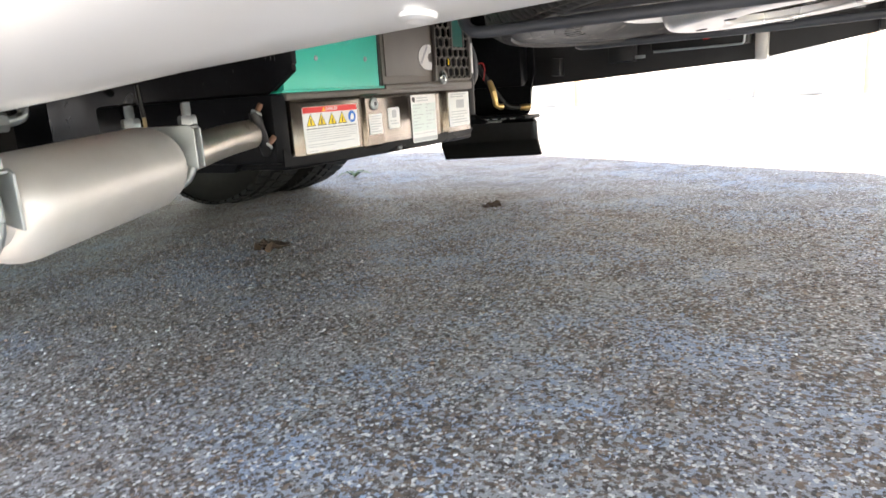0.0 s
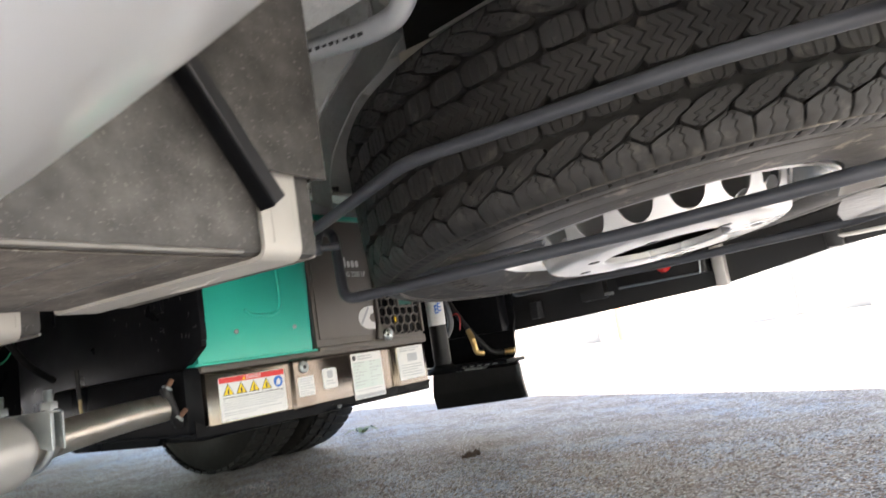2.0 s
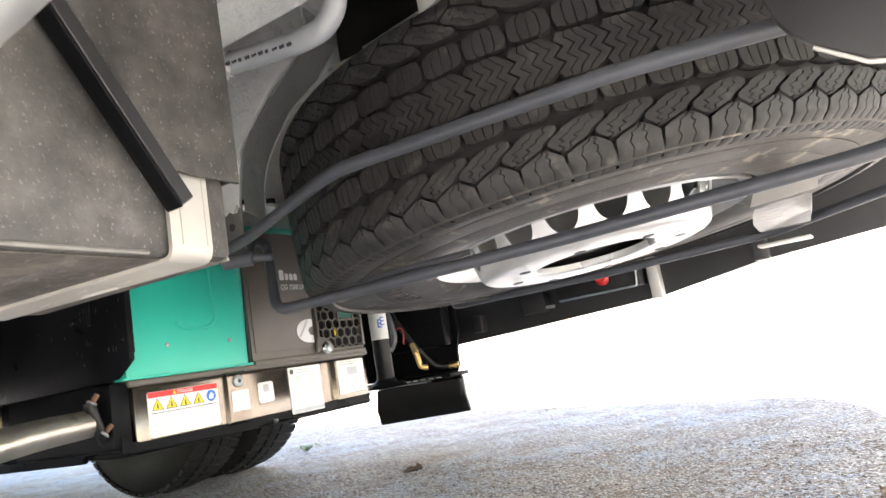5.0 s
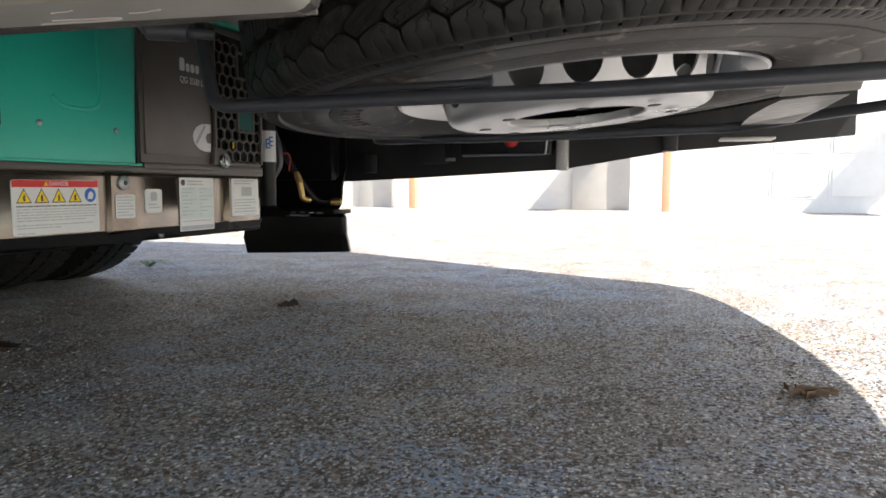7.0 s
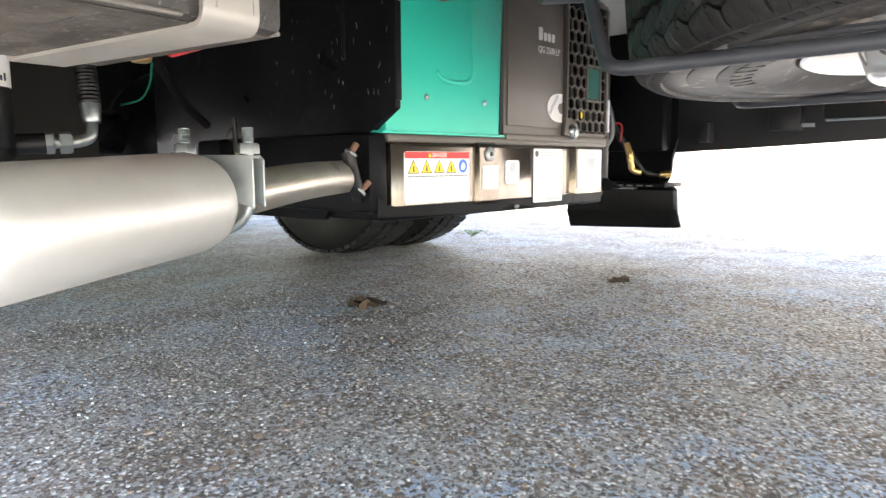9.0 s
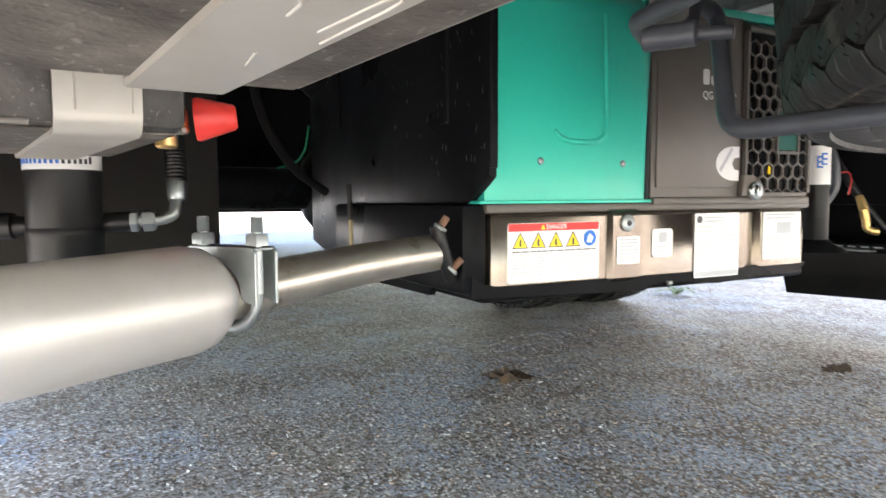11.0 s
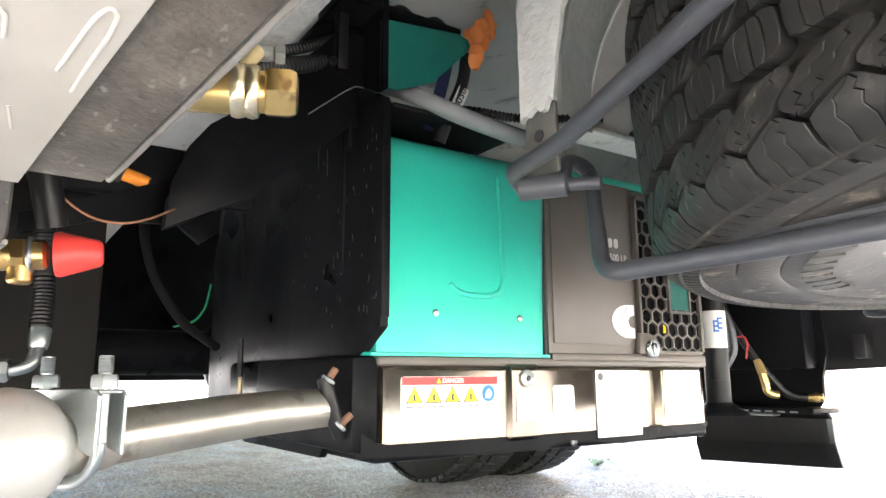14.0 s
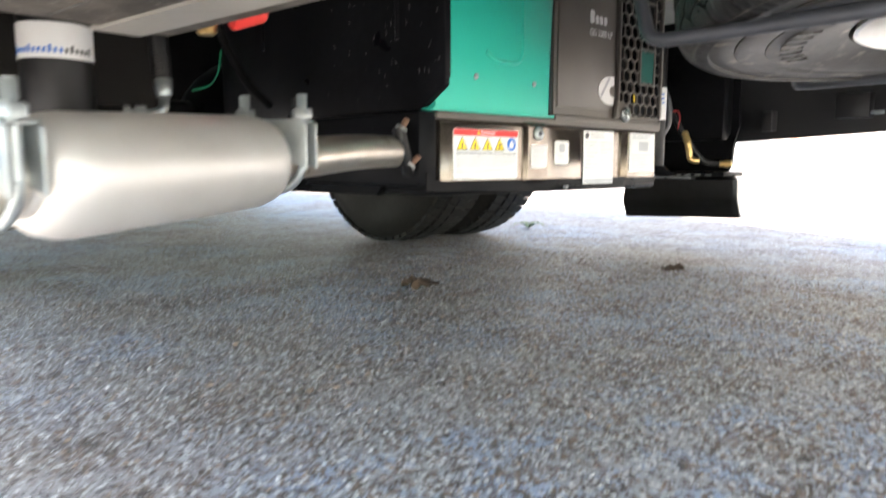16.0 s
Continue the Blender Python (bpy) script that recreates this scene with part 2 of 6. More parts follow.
M_SIDEWALL = mat("tyre_sidewall", (0.024, 0.022, 0.0195), (0.058, 0.053, 0.046), 34, 0.52, spec=0.40, bump=0.25, bump_scale=160, wear=(0.21, 0.185, 0.15), wear_scale=26, wear_at=0.565)
M_RIM = mat("silver_wheel_paint", (0.52, 0.53, 0.53), (0.64, 0.64, 0.64), 20, 0.30, metal=0.5, rough_var=0.06)
M_ROD = mat("slate_rod_paint", (0.044, 0.048, 0.058), (0.062, 0.067, 0.079), 40, 0.36, wear=(0.10, 0.105, 0.115), wear_scale=30, wear_at=0.70, bump=0.12, bump_scale=160)
M_BEIGE = mat("beige_undercoating", (0.40, 0.37, 0.31), (0.52, 0.48, 0.41), 18, 0.6, bump=0.4, bump_scale=70, wear=(0.26, 0.22, 0.17), wear_at=0.6)
M_WEB = mat("brushed_undercoating", (0.50, 0.505, 0.50), (0.64, 0.645, 0.63), 16, 0.5, bump=0.5, bump_scale=60, wear=(0.22, 0.22, 0.21), wear_at=0.62)
# darker copy of the conduit grey, for the shade above the generator
M_PVC_SHADED = mat("shaded_grey_conduit", (0.17, 0.18, 0.19), (0.25, 0.26, 0.27), 26, 0.5, wear=(0.13, 0.13, 0.13), wear_at=0.6)
M_NAVY = mat("navy_cable", (0.012, 0.014, 0.060), None, 40, 0.45)
M_PVC = mat("grey_conduit", (0.36, 0.38, 0.40), (0.44, 0.46, 0.48), 20, 0.42, wear=(0.30, 0.30, 0.30), wear_at=0.62)
M_RED = mat("red_plastic", (0.72, 0.045, 0.04), (0.80, 0.06, 0.05), 30, 0.45)
M_FOAM = mat("orange_foam", (0.72, 0.20, 0.05), (0.85, 0.30, 0.10), 30, 0.75, bump=0.3, bump_scale=120)
M_ORANGE = mat("orange_connector", (0.80, 0.25, 0.02), None, 30, 0.5)
M_PAPER = mat("white_label", (0.74, 0.74, 0.73), (0.80, 0.80, 0.79), 30, 0.45)
M_LABEL_RED = mat("label_red", (0.62, 0.03, 0.03), None, 30, 0.45)
M_LABEL_YELLOW = mat("label_yellow", (0.85, 0.60, 0.02), None, 30, 0.45)
M_LABEL_BLUE = mat("label_blue", (0.02, 0.14, 0.50), None, 30, 0.45)
M_INK = mat("label_ink", (0.03, 0.03, 0.035), None, 30, 0.5)
M_INK_GREY = mat("label_grey_print", (0.42, 0.43, 0.45), None, 30, 0.5)
M_GREENISH = mat("pale_green_plate", (0.60, 0.68, 0.65), (0.68, 0.75, 0.72), 40, 0.35)
M_INK_MID = mat("label_mid_print", (0.16, 0.16, 0.17), None, 30, 0.5)
M_WIRE_GREEN = mat("green_wire", (0.01, 0.25, 0.12), None, 30, 0.5)
M_WIRE_RED = mat("red_wire", (0.45, 0.02, 0.02), None, 30, 0.5)
M_COPPER = mat("copper_wire", (0.42, 0.20, 0.12), None, 60, 0.4, metal=0.6)
M_STUCCO = mat("pale_stucco", (0.66, 0.61, 0.55), (0.74, 0.69, 0.63), 12, 0.85, bump=0.35, bump_scale=70)
M_GARAGE = mat("white_garage_door", (0.74, 0.72, 0.69), (0.80, 0.78, 0.75), 8, 0.5)
M_WALL_SHADE = mat("shaded_wall_panel", (0.46, 0.435, 0.40), (0.52, 0.49, 0.455), 6, 0.7)
M_LEAF_PALE = mat("tan_leaf", (0.15, 0.085, 0.045), (0.34, 0.23, 0.14), 60, 0.7, bump=0.3, bump_scale=150)
M_POST = mat("orange_brown_post", (0.62, 0.34, 0.20), (0.70, 0.40, 0.25), 16, 0.7)
M_GREYSTEEL = mat("grey_steel", (0.11, 0.11, 0.105), (0.17, 0.17, 0.16), 20, 0.4, bump=0.3, bump_scale=80, wear=(0.30, 0.30, 0.29), wear_at=0.62)
M_LEAF = mat("dry_leaf", (0.050, 0.030, 0.018), (0.11, 0.070, 0.042), 60, 0.7, bump=0.3, bump_scale=150)
M_WEED = mat("green_weed", (0.10, 0.15, 0.04), (0.17, 0.21, 0.07), 60, 0.6)
M_LAMP_RED = mat("red_lens", (0.55, 0.02, 0.02), None, 20, 0.2)


# ---- building helpers ----
def thing(name, base, label, category, group="", kind=""):
    ob = new(name)
    ob.empty_display_size = 0.05
    ob.matrix_world = pose(*base)
    return tagged(ob, label, category, group, kind)


def top_of(parent):
    p = Vector((0, 0, 0))
    while parent is not None:
        p += parent.location
        parent = parent.parent
    return p


def part(name, bm, material, parent, label="", smooth=True):
    """Links a bmesh in world places as one mesh under a thing or a part."""
    if parent is not None:
        bmesh.ops.translate(bm, verts=bm.verts, vec=-top_of(parent))
    bmesh.ops.recalc_face_normals(bm, faces=bm.faces)
    me = bpy.data.meshes.new(name)
    bm.to_mesh(me)
    bm.free()
    me.materials.append(material)
    if smooth:
        me.polygons.foreach_set("use_smooth", [True] * len(me.polygons))
        me.set_sharp_from_angle(angle=radians(38))
    ob = new(name, me)
    ob.parent = parent
    if label:
        ob["label"] = label
    return ob


def box_bm(lo, hi, bevel=0.0, seg=2, m=None):
    bm = bmesh.new()
    lo, hi = Vector(lo), Vector(hi)
    bmesh.ops.create_cube(bm, size=1.0, matrix=Matrix.LocRotScale((lo + hi) / 2, None, hi - lo))
    if bevel:
        bmesh.ops.bevel(bm, geom=bm.edges[:], offset=bevel, segments=seg, profile=0.5, affect="EDGES")
    if m is not None:
        bmesh.ops.transform(bm, matrix=m, verts=bm.verts)
    return bm


def join(*bms):
    out = bms[0]
    for b in bms[1:]:
        me = bpy.data.meshes.new("join")
        b.to_mesh(me)
        b.free()
        out.from_mesh(me)
        bpy.data.meshes.remove(me)
    return out


def frame_of(way):
    z = Vector(way).normalized()
    x = z.orthogonal().normalized()
    return Matrix((x, z.cross(x), z)).transposed().to_4x4()


def lathe_bm(profile, origin, way, n=32, closed=False):
    """A profile of (along, radius) turned round the axis way from origin."""
    bm = bmesh.new()
    m = Matrix.Translation(origin) @ frame_of(way)
    rings = []
    for a, r in profile:
        if r < 1e-6:
            rings.append([bm.verts.new(m @ Vector((0, 0, a)))])
        else:
            rings.append([bm.verts.new(m @ Vector((r * math.cos(2 * math.pi * k / n), r * math.sin(2 * math.pi * k / n), a))) for k in range(n)])
    pairs = list(zip(rings, rings[1:]))
    if closed:
        pairs.append((rings[-1], rings[0]))
    for p, q in pairs:
        for k in range(n):
            j = (k + 1) % n
            if len(p) == 1 and len(q) == 1:
                continue
            if len(p) == 1:
                bm.faces.new((p[0], q[k], q[j]))
            elif len(q) == 1:
                bm.faces.new((p[k], p[j], q[0]))
            else:
                bm.faces.new((p[k], p[j], q[j], q[k]))
    return bm


def cyl_bm(a, b, r, n=24, bevel=0.0, r2=None):
    a, b = Vector(a), Vector(b)
    d = (b - a).length
    r2 = r if r2 is None else r2
    e = bevel
    prof = [(0, 0), (0, r - e), (e, r), (d - e, r2), (d, r2 - e), (d, 0)] if e else [(0, 0), (0, r), (d, r2), (d, 0)]
    return lathe_bm(prof, a, b - a, n)


def round_path(points, radius=0.03, steps=7):
    pts = [Vector(p) for p in points]
    out = [pts[0]]
    for a, b, c in zip(pts, pts[1:], pts[2:]):
        u, w = (a - b), (c - b)
        d = min(radius, u.length * 0.45, w.length * 0.45)
        p, q = b + u.normalized() * d, b + w.normalized() * d
        for k in range(steps + 1):
            s = k / steps
            out.append(p * (1 - s) ** 2 + b * 2 * s * (1 - s) + q * s * s)
    out.append(pts[-1])
    return out


def tube_bm(points, r, n=14, bend=0.03, ribs=0.0, rib_pitch=0.005):
    """A round bar or hose along a bent line; ribs makes it corrugated."""
    pts = round_path(points, bend) if bend else [Vector(p) for p in points]
    if ribs:
        fine = [pts[0]]
        for a, b in zip(pts, pts[1:]):
            k = max(1, int((b - a).length / (rib_pitch / 2)))
            fine += [a.lerp(b, (i + 1) / k) for i in range(k)]
        pts = fine
    bm = bmesh.new()
    rings = []
    normal = None
    for i, p in enumerate(pts):
        d = (pts[min(i + 1, len(pts) - 1)] - pts[max(i - 1, 0)])
        d = d.normalized() if d.length > 1e-9 else Vector((0, 0, 1))
        normal = d.orthogonal().normalized() if normal is None else (normal - d * normal.dot(d)).normalized()
        side = d.cross(normal)
        rr = r + (ribs if i % 2 else 0.0)
        rings.append([bm.verts.new(p + rr * (math.cos(2 * math.pi * k / n) * normal + math.sin(2 * math.pi * k / n) * side)) for k in range(n)])
    for p, q in zip(rings, rings[1:]):
        for k in range(n):
            bm.faces.new((p[k], p[(k + 1) % n], q[(k + 1) % n], q[k]))
    bm.faces.new(rings[0])
    bm.faces.new(rings[-1][::-1])
    return bm


def plate_bm(outline, depth, to_world, bevel=0.0):
    """An outline of (u, v) made solid by depth along w; to_world takes (u, v, w)."""
    bm = bmesh.new()
    lo = [bm.verts.new((u, v, 0)) for u, v in outline]
    hi = [bm.verts.new((u, v, depth)) for u, v in outline]
    bm.faces.new(lo[::-1])
    bm.faces.new(hi)
    k = len(outline)
    for i in range(k):
        bm.faces.new((lo[i], lo[(i + 1) % k], hi[(i + 1) % k], hi[i]))
    if bevel:
        bmesh.ops.bevel(bm, geom=[e for e in bm.edges], offset=bevel, segments=2, profile=0.5, affect="EDGES")
    for v in bm.verts:
        v.co = to_world(*v.co)
    return bm


def rounded(u0, v0, u1, v1, r, n=5):
    out = []
    for cx, cy, a in ((u1 - r, v1 - r, 0), (u0 + r, v1 - r, 90), (u0 + r, v0 + r, 180), (u1 - r, v0 + r, 270)):
        out += [(cx + r * math.cos(radians(a + 90 * k / n)), cy + r * math.sin(radians(a + 90 * k / n))) for k in range(n + 1)]
    return out


def text_bm(words, height, to_world, depth=0.0006, align="LEFT", width=None):
    cu = bpy.data.curves.new("words", "FONT")
    cu.body, cu.size, cu.align_x, cu.extrude = words, 1.0, align, 0.0
    ob = bpy.data.objects.new("words", cu)
    scene.collection.objects.link(ob)
    me = bpy.data.meshes.new_from_object(ob.evaluated_get(bpy.context.evaluated_depsgraph_get()))
    bpy.data.objects.remove(ob)
    bm = bmesh.new()
    bm.from_mesh(me)
    bpy.data.meshes.remove(me)
    xs = [v.co.x for v in bm.verts]
    s = height / 0.7
    sx = s if width is None else width / (max(xs) - min(xs))
    r = bmesh.ops.extrude_face_region(bm, geom=bm.faces[:])
    for v in r["geom"]:
        if isinstance(v, bmesh.types.BMVert):
            v.co.z += 1.0
    for v in bm.verts:
        v.co = to_world(v.co.x * sx, v.co.y * s, v.co.z * depth)
    return bm


def hex_bolt_bm(a, way, size, height):
    return lathe_bm([(0, 0), (0, size), (height * 0.8, size), (height, size * 0.85), (height, 0)], a, way, 6)


# ---- ground and the house across the drive ----
bm = bmesh.new()
bmesh.ops.create_grid(bm, x_segments=8, y_segments=8, size=250)
ground = part("ground", bm, M_GROUND, None)
tagged(ground, "worn driveway of small brown and blue-grey exposed stones", "ground", kind="structure")

GY = 9.3          # the plane of the garage front
wall = thing("wall_garage", (0, GY, 0), "sunlit pale stucco front of a garage across the drive", "wall", kind="structure")
part("wall_panel", join(box_bm((-14, GY + 0.25, 0), (0.25, GY + 0.5, 4.2)), box_bm((5.35, GY + 0.25, 0), (14, GY + 0.5, 4.2)),
                        box_bm((0.25, GY + 0.25, 2.3), (5.35, GY + 0.5, 4.2))), M_STUCCO, wall)
# the grey of these panels stands for shade on the wall
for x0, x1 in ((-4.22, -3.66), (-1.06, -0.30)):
    part("side_panel", box_bm((x0, GY + 0.17, 0), (x1, GY + 0.249, 3.4), 0.01), M_WALL_SHADE, wall, "wall panel beside the garage door, its shade put into the grey")
# unseen beams, added only for the slanting shadows they throw on the wall
for x0, x1 in ((1.20, 1.50), (4.62, 5.22)):
    part("eave_beam", box_bm((x0, GY - 1.75, 3.40), (x1, GY + 0.249, 3.58), 0.01), M_STUCCO, wall, "unseen beam added to cast a slanting shadow on the wall")
part("eave", box_bm((-14, GY + 0.10, 3.585), (14, GY + 0.5, 3.80)), M_STUCCO, wall)
for x0 in (0.105, -3.31):
    post = thing("post", (x0 + 0.05, GY - 0.1, 0), "slim orange-brown timber post against the garage", "post", "posts along the garage", kind="structure")
    part("shaft", box_bm((x0, GY - 0.15, 0), (x0 + 0.10, GY - 0.05, 3.4), 0.006), M_POST, post)
door = thing("door_1", (2.8, GY + 0.3, 0), "white panelled garage door in full sun", "garage door", kind="structure")
part("door_leaf", box_bm((0.25, GY + 0.30, 0.0), (5.35, GY + 0.36, 2.3)), M_GARAGE, door)
for row in range(4):
    for col in range(7):
        x0, z0 = 0.73 + 0.665 * col, 0.17 + 0.54 * row
        ring = plate_bm(rounded(x0, z0, x0 + 0.53, z0 + 0.41, 0.012, 2), 0.008, lambda u, v, w: Vector((u, GY + 0.300 - w, v)))
        ring2 = plate_bm(rounded(x0 + 0.03, z0 + 0.03, x0 + 0.50, z0 + 0.38, 0.01, 2), 0.010, lambda u, v, w: Vector((u, GY + 0.292 - w, v)), 0.004)
        part("panel", join(ring, ring2), M_GARAGE, door, smooth=False)

# ---- the motorhome overhead ----
motorhome = thing("motorhome", (-1.7, 1.15, 0), "white motorhome seen from underneath, parked on the drive", "motorhome")
FAR, REAR = 2.16, 0.87


LIP = [(-5.2, 0.290), (-0.84, 0.296), (-0.30, 0.315), (-0.156, 0.323), (-0.08, 0.3285), (0.01, 0.333), (0.09, 0.3367), (0.15, 0.3402), (0.22, 0.343), (0.36, 0.358), (0.58, 0.392), (1.0, 0.430)]


def along(table, x):
    for (x0, z0), (x1, z1) in zip(table, table[1:]):
        if x <= x1:
            s = min(1.0, max(0.0, (x - x0) / (x1 - x0)))
            return z0 + (z1 - z0) * s
    return table[-1][1]


def rear_at(y):
    """The bowed rear end: x by y."""
    u = abs((y - 1.08) / 1.08)
    return REAR - 0.21 * u ** 1.7 - 0.05 * max(0.0, (u - 0.72) / 0.28) ** 2


def side_bm(profile, x0, x1, n=48):
    """A body side: a profile of (y, z over the lip) drawn along x, its lower lip rising to the rear."""
    b = bmesh.new()
    rows = []
    for k in range(n + 1):
        x = x0 + (x1 - x0) * (k / n)
        rows.append([b.verts.new((x, y, h + along(LIP, x) * max(0.0, 1 - h / 0.35) + 0.331 * min(1.0, h / 0.35))) for y, h in profile])
    for p, q in zip(rows, rows[1:]):
        for i in range(len(profile) - 1):
            b.faces.new((p[i], p[i + 1], q[i + 1], q[i]))
    return b


# the unseen upper side is pushed out to keep sun off the ground inside
near_profile = [(0.224, 0.080), (0.220, 0.048), (0.208, 0.026), (0.190, 0.009), (0.174, 0.002), (0.160, 0.0), (0.147, 0.002), (0.125, 0.013), (0.096, 0.036), (0.065, 0.073),
                (0.036, 0.128), (0.012, 0.199), (0.0, 0.265), (-0.035, 0.300), (-0.090, 0.330), (-0.130, 0.375), (-0.135, 2.22), (-0.06, 2.39), (0.20, 2.469)]
part("side_panel", join(side_bm(near_profile, -5.2, -0.9, 8), side_bm(near_profile, -0.9, rear_at(0.0), 48)), M_SILVER, motorhome, "silver-white moulded side with a rolled-under lower lip")
part("trim_screw", lathe_bm([(-0.0005, 0), (-0.0005, 0.0046), (0.0010, 0.0042), (0.0016, 0.0028), (0.0010, 0.0012), (0.0008, 0)], (0.0266, 0.1512, 0.3352), (0, -0.15, -0.99), 20), M_SILVER, motorhome, "small pale trim screw")


def bowed_bm(y0, y1, z0, z1, thick, out=0.0, n=28):
    """A wall across the tail that follows its bow in plan."""
    b = bmesh.new()
    rows = []
    for k in range(n + 1):
        y = y0 + (y1 - y0) * k / n
        x = rear_at(y) + out
        rows.append([b.verts.new(p) for p in ((x, y, z0), (x, y, z1), (x - thick, y, z1), (x - thick, y, z0))])
    for p, q in zip(rows, rows[1:]):
        for i in range(4):
            b.faces.new((p[i], p[(i + 1) % 4], q[(i + 1) % 4], q[i]))
    b.faces.new(rows[0])
    b.faces.new(rows[-1][::-1])
    return b


part("underfloor", box_bm((-5.2, 0.004, 0.86), (0.66, FAR - 0.008, 0.90)), M_FLOOR, motorhome, "pale grey painted underside of the floor")
part("rear_panel", bowed_bm(-0.137, FAR + 0.03, 0.62, 2.80, 0.30), M_WHITE, motorhome)
part("roof", box_bm((-5.2, 0.201, 2.76), (0.58, FAR - 0.06, 2.80)), M_WHITE, motorhome)
part("front_panel", box_bm((-5.26, 0.0, 0.35), (-5.201, FAR, 2.78)), M_WHITE, motorhome)
part("far_side_panel", box_bm((-5.2, FAR - 0.005, 0.66), (0.59, FAR + 0.03, 2.79), 0.01), M_WHITE, motorhome)
far_low = [(-1.25, 0.300), (-0.84, 0.318), (-0.60, 0.329), (-0.137, 0.354), (0.149, 0.401), (0.46, 0.425), (0.60, 0.437)]
outline = far_low + [(0.60, 0.655), (-1.25, 0.655)]
part("far_skirt", plate_bm(outline, 0.02, lambda u, v, w: Vector((u, FAR - 0.012 + w, v))), M_SKIRT, motorhome, "black plastic lower skirt")
part("far_skirt_front", plate_bm([(-2.3, 0.36), (-5.1, 0.36), (-5.1, 0.655), (-2.3, 0.655)], 0.02, lambda u, v, w: Vector((u, FAR - 0.012 + w, v))), M_SKIRT, motorhome)
part("rear_bumper", bowed_bm(-0.006, FAR + 0.03, 0.575, 0.66, 0.10, 0.02), M_SKIRT, motorhome, "black bowed rear bumper")
for y0 in (0.615, 1.52):
    part("chassis_rail", join(box_bm((-5.0, y0, 0.700), (0.55, y0 + 0.07, 0.708), 0.002), box_bm((-5.0, y0, 0.710), (0.55, y0 + 0.006, 0.838)),
                              box_bm((-5.0, y0, 0.84), (0.55, y0 + 0.07, 0.858), 0.002)), M_UNDER, motorhome, "undercoated grey steel rail")
for x0 in (-0.25, 0.45):
    part("cross_member", box_bm((x0, 0.23, 0.80), (x0 + 0.05, FAR - 0.03, 0.855), 0.004), M_UNDER, motorhome)
# the black bay round the rear axle
part("axle_tube", cyl_bm((-1.74, 0.35, 0.37), (-1.74, 2.0, 0.37), 0.055, 20), M_BLACK, motorhome)
part("differential", lathe_bm([(-0.16, 0), (-0.15, 0.08), (-0.08, 0.155), (0, 0.17), (0.08, 0.15), (0.15, 0.07), (0.16, 0)], (-1.74, 1.05, 0.37), (1, 0, 0), 24), M_BLACK, motorhome)
part("bay_panel", box_bm((-2.35, 0.22, 0.30), (-2.31, FAR - 0.05, 0.86)), M_BLACK, motorhome)


def road_wheel(y0, y1):
    w = part("wheel", cyl_bm((-1.74, y0 + 0.03, 0.372), (-1.74, y1 - 0.03, 0.372), 0.205, 32, 0.01), M_BLACK, motorhome)
    h = y1 - y0
    prof = [(0.02, 0.215), (0.0, 0.26), (0.004, 0.31), (0.022, 0.352), (0.045, 0.368), (h / 2, 0.372), (h - 0.045, 0.368), (h - 0.022, 0.352), (h - 0.004, 0.31), (h, 0.26), (h - 0.02, 0.215)]
    part("tyre", lathe_bm(prof, (-1.74, y0, 0.372), (0, 1, 0), 64), M_ROAD_TYRE, w, "worn black road tyre")
    b = bmesh.new()
    for k in range(60):
        for j, (a, c) in enumerate(((0.020, 0.062), (0.070, 0.104), (0.112, 0.146), (0.154, 0.196))):
            s, e = 2 * math.pi * (k + 0.06 + 0.5 * (j % 2)) / 60, 2 * math.pi * (k + 0.82 + 0.5 * (j % 2)) / 60
            r0, r1 = 0.360, 0.377 - (0.006 if j in (0, 3) else 0.0)
            vs = []
            for r in (r0, r1):
                for t, y in ((s, a), (e, a), (e + 0.015, c), (s + 0.015, c)):
                    vs.append(b.verts.new((-1.74 + r * math.sin(t), y0 + y * h / 0.216, 0.372 + r * math.cos(t))))
            for f in ((4, 5, 6, 7), (0, 1, 5, 4), (1, 2, 6, 5), (2, 3, 7, 6), (3, 0, 4, 7)):
                b.faces.new([vs[i] for i in f])
    part("tread", b, M_ROAD_TYRE, w, smooth=False)


# the flap's hidden lobe below z 0.235 is added to darken the ground
part("mud_flap", plate_bm([(0.03, 0.18), (0.45, 0.18), (0.462, 0.235), (0.535, 0.235), (0.535, 0.84), (0.03, 0.84)], 0.012, lambda u, v, w: Vector((-0.93 + w, u, v)), 0.002), M_DARKPLATE, motorhome, "dark brown-black flap behind the jack")
for y0 in (0.07, 1.50, 1.76):
    road_wheel(y0, y0 + 0.215)


# ---- the generator: its front lies in the plane x = -0.62 and faces the rear ----
GX = -0.620
gen = thing("generator", (-0.85, 1.06, 0.225), "teal and charcoal gas generator on a burnished metal tray", "generator")


def on_face(proud=0.0):
    return lambda u, v, w: Vector((GX + proud + w, u, v))


def arc(cx, cz, r, a0, a1, n=6):
    return [(cx + r * math.cos(radians(a0 + (a1 - a0) * k / n)), cz + r * math.sin(radians(a0 + (a1 - a0) * k / n))) for k in range(n + 1)]


